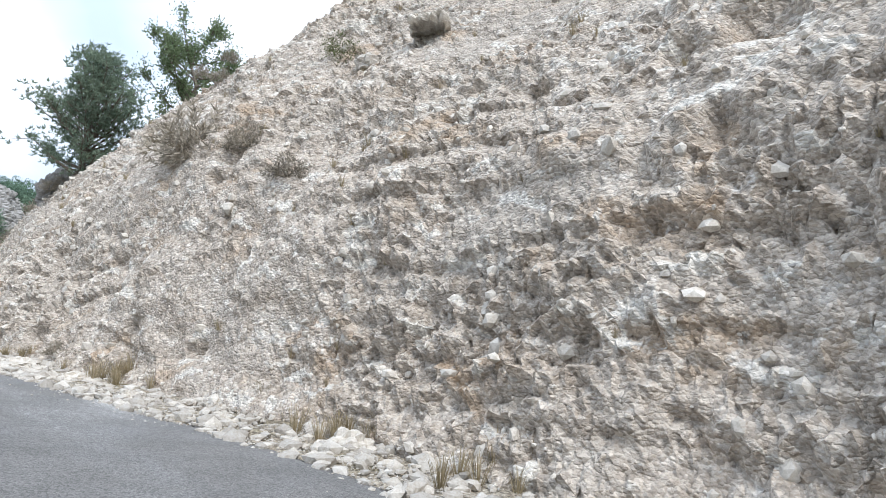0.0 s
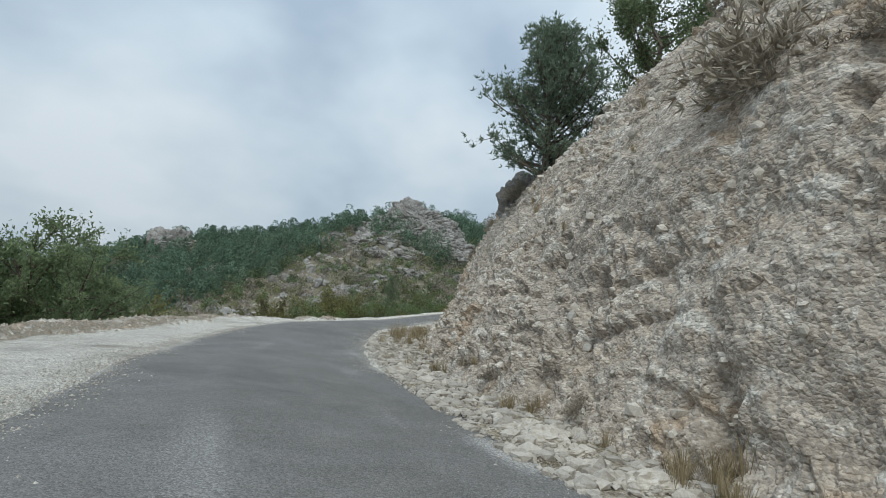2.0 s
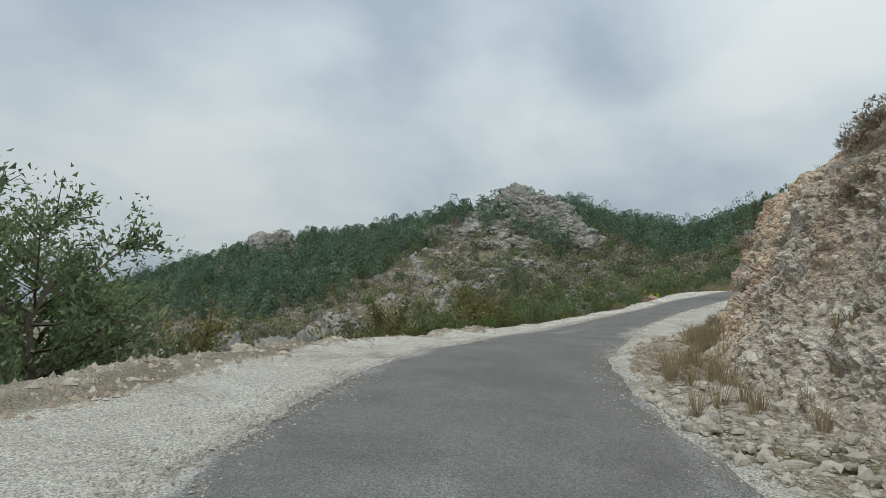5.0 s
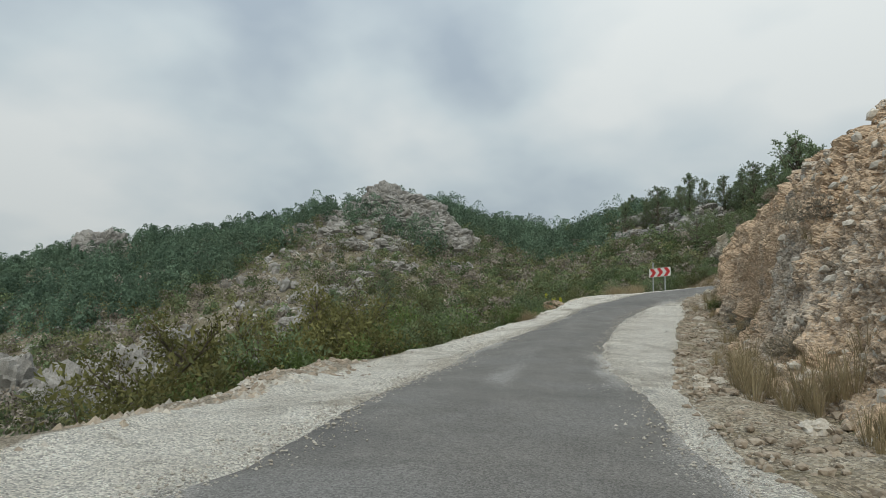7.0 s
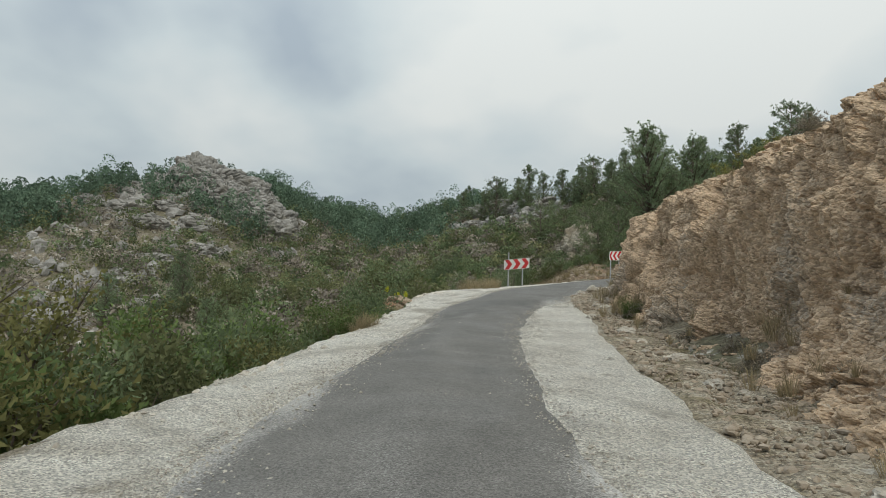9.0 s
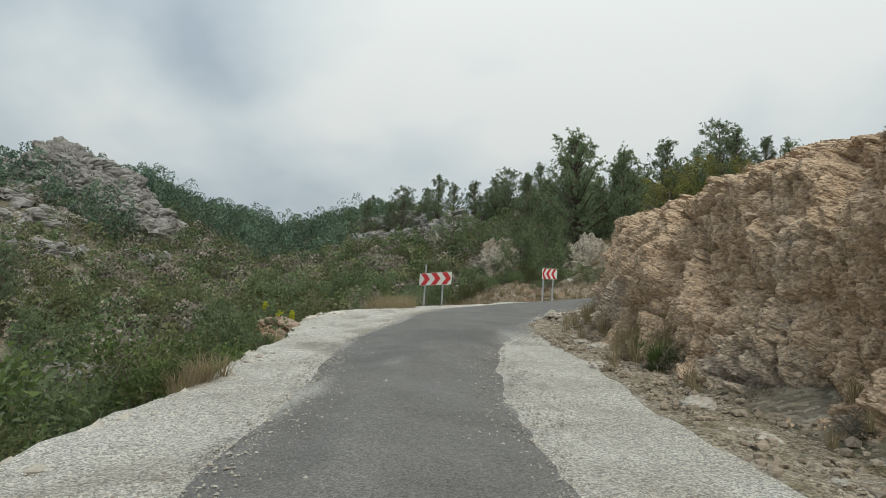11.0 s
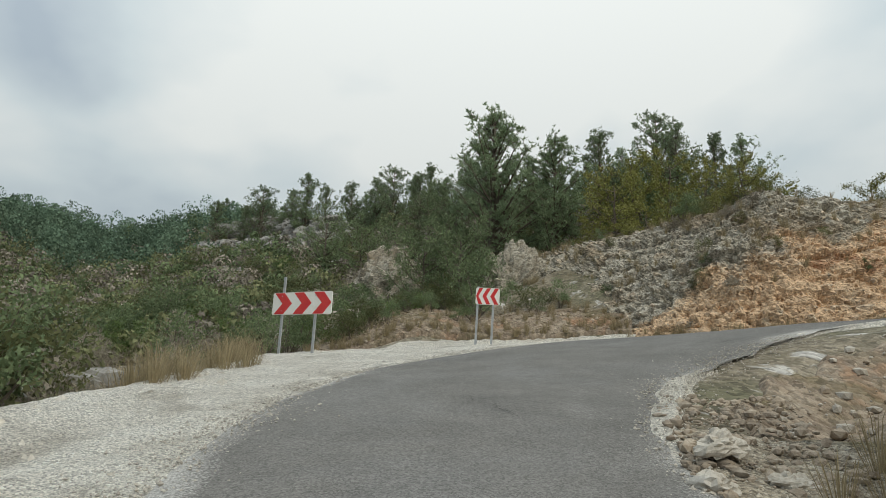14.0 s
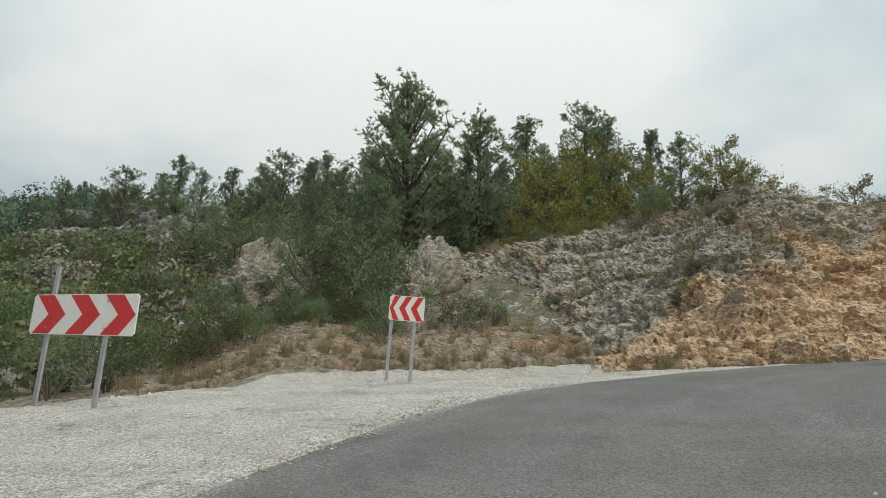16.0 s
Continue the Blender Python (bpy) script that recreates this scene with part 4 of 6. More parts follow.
def bush(seed, size, tall, mat, name, label, category, m, group="", leaf=0.09, count=1500, stems=7, open_=0.35, tree=0.0):
    """A shrub or small broad-leaved tree: stems and lumps of leaves with gaps. tree: the share of the height that is bare."""
    rng = np.random.default_rng(seed)
    ob = thing(name, label, category, group, m)
    lumps = rng.integers(7, 13)
    a, r = rng.uniform(0, 2 * np.pi, lumps), size * np.sqrt(rng.uniform(0, 1, lumps)) * 0.72
    z = tall * (tree + (1 - tree) * rng.uniform(0.08, 0.9, lumps) * (1 - 0.35 * (r / size) ** 2))
    mid = np.c_[r * np.cos(a), r * np.sin(a), z]
    rad = np.minimum(size, tall * (1 - tree)) * rng.uniform(0.22, 0.46, lumps)
    k = rng.integers(0, lumps, count)
    way = unit(rng.normal(size=(count, 3)))
    way[:, 2] = np.where(way[:, 2] < -0.55, -way[:, 2], way[:, 2])
    c = mid[k] + way * rad[k][:, None] * rng.uniform(open_, 1.08, (count, 1)) * (1 + 0.3 * rng.normal(size=(count, 1)) * open_)
    keep = c[:, 2] > 0.03
    c, way = c[keep], way[keep]
    lines = []
    for j in range(stems):
        end = mid[j % lumps] + rng.normal(0, 0.25 * rad[j % lumps], 3)
        start = np.array([*rng.normal(0, 0.06 * size, 2), -0.1]) if not tree else np.array([*rng.normal(0, 0.03 * size, 2), tall * tree * rng.uniform(0.2, 0.9)])
        u = np.linspace(0, 1, 4)[:, None]
        path = start + (end - start) * u + np.array([0, 0, 0.12 * tall]) * u * (1 - u)
        lines.append(np.c_[path, np.linspace(0.018, 0.004, 4) * tall**0.7])
    if tree:
        lines.append(np.c_[np.linspace(0, 0.05, 5), np.linspace(0, -0.04, 5), np.linspace(-0.2, tall * 0.75, 5), np.linspace(0.035, 0.012, 5) * tall])
    part("branchwork" if not tree else "trunk", mesh_from("branchwork", *tubes(lines, 4), M_BARK), None, ob, "thin woody stems" if not tree else "dark bark")
    part("foliage" if not tree else "crown", mesh_from("foliage", *leaves(c, rng, leaf, way), mat), None, ob)
    return ob


def twig_bush(seed, size, tall, label, m, group=""):
    """A dry cushion of fine grey twigs."""
    rng = np.random.default_rng(seed)
    n = 280
    way = unit(rng.normal(size=(n, 3)) * np.array([1, 1, 0.8]) + np.array([0, 0, 0.35]))
    way[:, 2] = abs(way[:, 2])
    lump = 1 + 0.22 * np.sin(5 * way[:, 0] + seed) * np.cos(4 * way[:, 1])
    tip = way * np.array([size, size, tall]) * (lump * rng.uniform(0.45, 1.0, n))[:, None]
    v, f = sprays(tip, rng, 6, 0.17 * size + 0.03, 0.012 + 0.012 * size, way)
    root = tip[:60] * 0.1
    side = unit(np.cross(tip[:60], rng.normal(size=(60, 3)))) * 0.008
    v2 = np.stack([root - side, root + side, tip[:60]], 1).reshape(-1, 3)
    ob = tagged(new("dry_shrub", mesh_from("dry_shrub", np.concatenate([v, v2]), np.concatenate([f, np.arange(180).reshape(-1, 3) + len(v)]), M_TWIG)), label, "shrub", group)
    ob.matrix_basis = m
    return ob


def blades(spots, rng, count, tall, wide):
    """Tussocks of arching grass at spots (x, y, z, scale)."""
    s = np.repeat(spots, count, 0)
    a = rng.uniform(0, 2 * np.pi, len(s))
    f = rng.uniform(0, 1, len(s)) ** 0.7
    k = s[:, 3] * rng.uniform(0.55, 1.15, len(s))
    out = np.c_[np.cos(a), np.sin(a), 0 * a]
    root = s[:, :3] + out * (0.10 * s[:, 3] * f)[:, None]
    lean = (0.15 + 0.75 * f)[:, None]
    mid = root + (out * lean * 0.35 + np.array([0, 0, 0.62])) * (tall * k)[:, None]
    tip = root + (out * lean * 0.95 + np.array([0, 0, 0.95]) * (1 - 0.25 * lean)) * (tall * k)[:, None]
    side = np.c_[-np.sin(a), np.cos(a), 0 * a] * wide * np.sqrt(s[:, 3:4])
    v = np.stack([root - side, root + side, mid + side * 0.7, mid - side * 0.7, tip], 1).reshape(-1, 3)
    i = np.arange(len(s))[:, None] * 5
    return v, np.concatenate([i + np.array([0, 1, 2]), i + np.array([0, 2, 3]), i + np.array([3, 2, 4])])


def on_ground(x, y, sink=0.0):
    return float(terrain(np.array([x]), np.array([y]))[0]) - sink


def stand(x, y, z=None, turn=None, size=1.0, sink=0.05):
    """A pose on the ground with a random turn."""
    z = on_ground(x, y, sink) if z is None else z
    turn = RNG.uniform(0, 360) if turn is None else turn
    return pose(x, y, z, 0, 0, turn) @ Matrix.Scale(size, 4)


def cut_spot(grid, i, j):
    return grid[0][i, j], grid[1][i, j], grid[2][i, j]


CUT_POS = cut_line()[:, 3]


def cut_at(position, row):
    """A place on the rock cut: position along the road, share of the way up its face."""
    i = int(np.argmin(abs(CUT_POS - position)))
    return cut_spot(CUT_GRID, i, int(row * 9.0 / 0.06) - 1)


# ---- far forest and scrub ----
def scatter(n, x0, x1, y0, y1, rng, keep):
    x, y = rng.uniform(x0, x1, n), rng.uniform(y0, y1, n)
    ok = keep(x, y)
    return x[ok], y[ok]


def clump_trees(x, y, z, height, rng, per, slim, size, dome=False):
    """Many small trees or shrubs at once: each a lumpy mass of leaf sprays that lie along its outline."""
    n = len(x)
    turn = rng.uniform(0, 6.3, n)
    k = np.repeat(np.arange(n), per)
    f = 0.96 * rng.uniform(0, 1, len(k)) ** 0.85
    a = rng.uniform(0, 2 * np.pi, len(k))
    if dome:
        prof = np.sqrt(np.clip(1 - f**2.2, 0.03, 1)) * np.clip(0.6 + 1.4 * f, 0, 1)
    else:
        prof = np.clip(1 - f, 0.02, 1) ** 0.6 * np.clip(0.5 + 1.9 * f, 0, 1)
    lobes = 1 + 0.2 * np.sin(3 * a + 6 * f + turn[k]) + 0.15 * np.sin(5 * a - 9 * f + 2 * turn[k]) + 0.12 * np.sin(17 * f + 3 * turn[k])
    r = height[k] * slim[k] * prof * lobes * np.sqrt(rng.uniform(0.3, 1.1, len(k)))
    c = np.c_[x[k] + r * np.cos(a), y[k] + r * np.sin(a), z[k] + height[k] * (0.03 + 0.95 * f)]
    out = unit(np.c_[np.cos(a), np.sin(a), 0.25 + 1.3 * f**2])
    face = unit(out + 0.55 * rng.normal(size=c.shape))
    # tips mostly upwards
    one = unit(np.cross(face, rng.normal(size=c.shape) * (1.0 if dome else 0.6) + np.array([0, 0, 1.0])))
    two = np.cross(one, face)
    two = two * np.where(two[:, 2:] < 0, -1, 1)
    w = size * rng.uniform(0.6, 1.3, (len(k), 1))
    v = np.stack([c - one * w * 0.5 - two * w * 0.3, c + one * w * 0.5 - two * w * 0.3, c + two * w * 0.7 + face * w * 0.2], 1).reshape(-1, 3)
    shade = (0.6 if dome else 0.7) + (0.85 if dome else 0.6) * rng.uniform(0, 1, n) ** 1.2
    tone = np.repeat(shade[k] * rng.uniform(0.88, 1.12, len(k)), 3)
    return v, np.arange(len(v)).reshape(-1, 3), tone


def toned(name, v, f, tone, mat):
    """A mesh of many plants, each with a tone of its own."""
    me = mesh_from(name, v, f, mat)
    rgba = np.ones((len(v), 4), np.float32)
    rgba[:, :3] = tone[:, None]
    me.attributes.new("tone", "FLOAT_COLOR", "POINT").data.foreach_set("color", rgba.ravel())
    return new(name, me)


def ledge_band(x, y):
    """The bare stony shelf under the pines of the nearer hill."""
    u = np.clip(((x + 54) * 15 - (y - 117) * 13) / 394, 0, 1)
    return np.hypot(x + 54 - 15 * u, y - 117 + 13 * u) < 5.0


def rocky(x, y):
    """Where the far hillside is bare limestone."""
    p = np.stack([x, y, 0 * x], -1)
    crag = (np.hypot((x + 97) / 9, (y - 109) / 8) < 1) | (np.hypot((x + 83) / 11, (y - 102.5) / 6) < 1)
    slab = (np.hypot((x + 88) / 22, (y - 96) / 13) < 1) & (fbm(p * 0.12, 2) > 0.0)
    knob = np.hypot((x + 137) / 6, (y - 77) / 6) < 1
    top = np.hypot((x + 48) / 12, (y - 121) / 8) < 1
    flank = (np.hypot((x + 74) / 17, (y - 78) / 17) < 1) & (fbm(p * 0.16 + 6, 2) > -0.1)
    ribs = np.hypot((x + 71) / 17, (y - 40.5) / 4) < 1
    return crag | slab | knob | top | flank | ribs | ledge_band(x, y)


def build_forest():
    rng = np.random.default_rng(21)
    x, y = scatter(9000, -235, -52, 40, 200, rng, lambda x, y: (np.hypot(x + 29, y - 45) > 62) & ~rocky(x, y) & (natural(x, y) > 0.5))
    dense = fbm(np.stack([x, y, 0 * x], -1) * 0.05 + 2, 2)
    gully = (x > -74) & (y < 104)
    ok = (dense > -0.38) & ~gully
    x, y = x[ok], y[ok]
    z = natural(x, y) - 0.3
    # leave out the far sides of the hills
    steep = np.full(len(x), -9.0)
    for u in np.linspace(0.45, 0.97, 12):
        steep = np.maximum(steep, (natural(-27 + (x + 27) * u, 32 + (y - 32) * u) - 6) / (np.hypot(x + 27, y - 32) * u))
    ok = (z + 4.5 - 2) / np.hypot(x + 27, y - 32) > steep
    x, y, z = x[ok], y[ok], z[ok]
    h = rng.uniform(2.3, 4.6, len(x)) * np.where(rng.uniform(0, 1, len(x)) > 0.9, 1.35, 1) * np.where(y > 92, 1.22, 1)
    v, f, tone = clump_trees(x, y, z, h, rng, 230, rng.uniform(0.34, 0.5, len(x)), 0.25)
    tagged(toned("far_forest", v, f, tone, M_HAZEGREEN), "dense pine forest over the far hill, its green blued for haze", "forest", kind="stuff")


build_forest()


def build_distance():
    """The low valley and hills beyond the last slope, painted haze blue."""
    a = np.linspace(radians(40), radians(200), 160)
    r = np.array([420.0, 700, 1100, 1600, 2200])
    A, R = np.meshgrid(a, r, indexing="ij")
    q = np.stack([A * 6, R * 0.004, 0 * A], -1).reshape(-1, 3)
    Z = -18.5 + np.clip((R - 420) / 1780, 0, 1) * (6 + 26 * np.clip(fbm(q, 3).reshape(A.shape) + 0.3, 0, 1))
    tagged(new("distant_valley", sheet("distant_valley", np.stack([-30 - R * np.sin(A), 40 + R * np.cos(A), Z], -1), M_FAR_HAZE, smooth=True)), "low valley far below, painted in a haze blue", "backdrop", kind="structure")


build_distance()


def build_near_forest():
    """Pines that close the hill above the bend."""
    rng = np.random.default_rng(23)
    crest = curve_through([(*p[:2], p[2]) for p in HILL_B], 1.0)
    k = rng.integers(0, len(crest), 520)
    x, y = crest[k, 0] + rng.normal(0, 5, 520), crest[k, 1] + rng.normal(-1, 6, 520)
    ok = ~rocky(x, y) & (np.hypot(x + 29, y - 45) > 38) & (x < -13)
    x, y = x[ok], y[ok]
    v, f, tone = clump_trees(x, y, terrain(x, y) - 0.3, rng.uniform(2.2, 5.2, len(x)), rng, 280, rng.uniform(0.30, 0.46, len(x)), 0.22)
    tagged(toned("hill_forest", v, f, tone, M_SCRUB[0]), "young pine thicket on the hill above the bend", "forest", kind="stuff")


build_near_forest()


def build_scrub():
    """Low maquis on the slopes between the road and the hills."""
    rng = np.random.default_rng(5)
    for name, mat, label, n, keep in (
            ("maquis", M_SCRUB[0], "dark evergreen maquis shrubs on the slopes", 1000, lambda q: q > -0.05),
            ("maquis", M_SCRUB[1], "olive green scrub on the stony slopes", 800, lambda q: q < 0.25),
            ("maquis", M_SCRUB[2], "grey leafless scrub on the stony slopes", 800, lambda q: q < 0.3)):
        x, y = scatter(n * 3, -125, 12, 20, 150, rng, lambda x, y: (np.hypot(x + 29, y - 45) > 24))
        q = fbm(np.stack([x, y, 0 * x], -1) * 0.09 + n, 2)
        s, d, _ = to_road(x, y)
        bare = rocky(x, y) & (rng.uniform(0, 1, len(x)) < 0.55)
        ok = keep(q) & ~bare & ((d < OUT_L(s) - 5) | (y > 80)) & (rng.uniform(0, 1, len(x)) < 0.8)
        x, y = x[ok][:n], y[ok][:n]
        h = rng.uniform(0.8, 2.0, len(x)) * (1 + 0.35 * (np.hypot(x + 29, y - 45) > 60))
        m = int(n * 0.8)
        x2, y2 = rng.uniform(-98, -40, m), rng.uniform(20, 102, m)
        x3, y3 = rng.uniform(-78, -18, m), rng.uniform(72, 128, m)
        x, y, h = np.r_[x, x2, x3], np.r_[y, y2, y3], np.r_[h, rng.uniform(0.8, 2.3, m), rng.uniform(0.8, 2.2, m)]
        ok = ~ledge_band(x, y) & ~((x > -31) & (y < 83)) & ~(rocky(x, y) & (rng.uniform(0, 1, len(x)) < 0.4)) & (rng.uniform(0, 1, len(x)) < 0.62)
        x, y, h = x[ok], y[ok], h[ok]
        v, f, tone = clump_trees(x, y, terrain(x, y) - 0.15, h, rng, 130, rng.uniform(0.45, 0.8, len(x)), 0.2, True)
        tagged(toned(name, v, f, tone, mat), label, "shrubs", kind="stuff")


build_scrub()


# ---- rocks ----
def outcrop(seed, radii, rows=40, mat=None, square=1.0):
    """A lump of broken limestone: a dome cut into blocks."""
    u, v = np.meshgrid(np.linspace(0, 2 * np.pi, rows * 2), np.linspace(-0.35, 1, rows) * np.pi / 2, indexing="ij")
    d = np.stack([np.cos(v) * np.cos(u), np.cos(v) * np.sin(u), np.sin(v)], -1).reshape(-1, 3)
    d = np.sign(d) * abs(d) ** square
    p = d * np.array(radii)
    q = p / max(radii) * 3.2 + seed * 7.7
    c1, g1 = blocks(q * 0.9)
    c2, g2 = blocks(q * 2.6)
    k = 1 + 0.35 * fbm(q * 0.4, 2) + 0.30 * (c1 - 0.5) - 0.14 * np.exp(-g1 / 0.12) + 0.12 * (c2 - 0.5) - 0.06 * np.exp(-g2 / 0.12)
    p = p * k[:, None]
    return sheet("rock_outcrop", p.reshape(rows * 2, rows, 3), mat or M_LIME)


def place_outcrops():
    summit = [(-101.5, 113.2, 4.2, 3.6, 5.0, 30), (-98.5, 110.5, 4.2, 4, 4.4, 20), (-95.5, 109, 5, 4.5, 3.4, -10), (-92, 106, 5, 4.5, 3.0, 40), (-97, 104.5, 5, 4.5, 2.8, 0), (-89, 108, 4, 3.2, 2.4, 10),
              (-86, 106, 5, 4, 3.5, 30), (-83, 102.5, 5, 4, 3.2, 0), (-80, 101, 4.5, 3.5, 3.0, 50), (-77, 99.5, 4.2, 3, 2.6, 20), (-74, 97.5, 3, 2.4, 1.8, 0), (-90, 104, 4.2, 3.5, 3, 70),
              (-101, 99, 3.2, 2.6, 2.0, 10), (-89, 100, 3.4, 2.6, 1.8, 70), (-96, 94, 3.2, 2.4, 1.6, 20)]
    ledges = [(-85, 96, 2.8, 2.2, 1.5, 0), (-81, 91, 2.8, 2, 1.5, 30), (-91, 89, 2.6, 2, 1.3, 0), (-87, 92, 2.4, 1.8, 1.2, 50), (-93, 97, 2.4, 1.8, 1.2, 50), (-84, 86, 2.2, 1.8, 1.2, 50),
              (-98, 90, 2.2, 1.8, 1.2, 10), (-79, 97, 2.2, 1.8, 1.2, 10), (-74, 84, 2.2, 1.8, 1.2, 10), (-138, 77, 5, 3.4, 4.4, 20), (-134, 74, 3, 2.4, 2.4, 0), (-57, 129, 5, 2.8, 2.2, -45),
              (-51, 124, 6, 3, 2.2, -40), (-45, 118, 5.5, 2.8, 2.0, -50), (-41, 112, 4.5, 2.6, 1.8, -40)]
    ribs = [(-32, 82, 2.2, 1.8, 3.0, 0), (-84, 39, 3, 2.4, 3.0, 0), (-78, 41, 3, 2.4, 3.8, 30), (-73, 42.5, 2.6, 2.2, 3.6, 60), (-64, 39.5, 2.6, 2.0, 3.8, 10), (-61, 40.2, 2.0, 1.6, 3.6, 70),
              (-58.5, 41, 1.8, 1.5, 3.6, 0), (-68, 41.5, 2.4, 2, 3.8, 20), (-75, 52.5, 3, 2, 2.2, 0), (-55, 52, 1.8, 1.4, 1.2, 0), (-66, 60, 2.2, 1.6, 1.3, 40), (-72, 70, 2.2, 1.8, 1.3, 0),
              (-60, 66, 1.8, 1.4, 1.1, 0), (-48, 58, 1.5, 1.2, 0.9, 0), (-76, 78, 2.4, 1.8, 1.3, 20), (-25.7, 76.9, 1.6, 1.3, 2.3, 0)]
    shelf = [(-54, 119.5, 3.4, 2.0, 1.3, -40), (-51, 118.0, 3.0, 1.8, 1.2, -45), (-48.5, 115.2, 3.4, 1.9, 1.3, -40), (-45.6, 113.0, 3.0, 1.8, 1.2, -40), (-43, 110.4, 3.2, 1.8, 1.3, -45), (-40.6, 108, 3.0, 1.8, 1.2, -40), (-49.5, 112.4, 1.8, 1.2, 0.8, 0), (-45, 108.6, 1.6, 1.1, 0.7, 20)]
    shelf = [(x + 1.0, y - 2.6, a, b, c, turn) for x, y, a, b, c, turn in shelf]
    spots = summit + ledges + ribs + shelf
    for k, (x, y, a, b, c, turn) in enumerate(spots):
        ob = new("rock_outcrop", outcrop(k + 1, (a, b, c), 50 if a > 4 else 26, M_BANK if x in (-32, -25.7) else None, 0.7 if k < 12 else 0.8))
        ob.matrix_basis = pose(x, y, on_ground(x, y, 0.15 * c), 0, 0, turn)
        tagged(ob, "craggy grey limestone summit rock" if k == 0 else "weathered grey limestone outcrop among scrub", "rock outcrop", "limestone outcrops")


place_outcrops()
ICO = bmesh.new()
bmesh.ops.create_icosphere(ICO, subdivisions=1, radius=1.0)
ICO_V = np.array([v.co[:] for v in ICO.verts])
ICO_F = np.array([[v.index for v in f.verts] for f in ICO.faces])
ICO.free()

OCT = (np.array([(1, 0, 0), (-1, 0, 0), (0, 1, 0), (0, -1, 0), (0, 0, 1), (0, 0, -1)], float), np.array([(0, 2, 4), (2, 1, 4), (1, 3, 4), (3, 0, 4), (2, 0, 5), (1, 2, 5), (3, 1, 5), (0, 3, 5)]))


def stones(x, y, z, size, rng, flat=0.65, base=None):
    """Angular loose stones, all in one mesh."""
    n = len(x)
    bv, bf = base or (ICO_V, ICO_F)
    k = len(bv)
    v = bv[None] * (1 + rng.uniform(-0.32, 0.32, (n, k, 1))) * np.stack([rng.uniform(0.7, 1.4, n), rng.uniform(0.6, 1.1, n), rng.uniform(0.45, 0.9, n) * flat / 0.65], -1)[:, None]
    a = rng.uniform(0, 2 * np.pi, n)
    ca, sa = np.cos(a)[:, None], np.sin(a)[:, None]
    v = np.stack([v[..., 0] * ca - v[..., 1] * sa, v[..., 0] * sa + v[..., 1] * ca, v[..., 2]], -1) * size[:, None, None] + np.stack([x, y, z], -1)[:, None]
    return v.reshape(-1, 3), (bf[None] + (np.arange(n) * k)[:, None, None]).reshape(-1, 3)


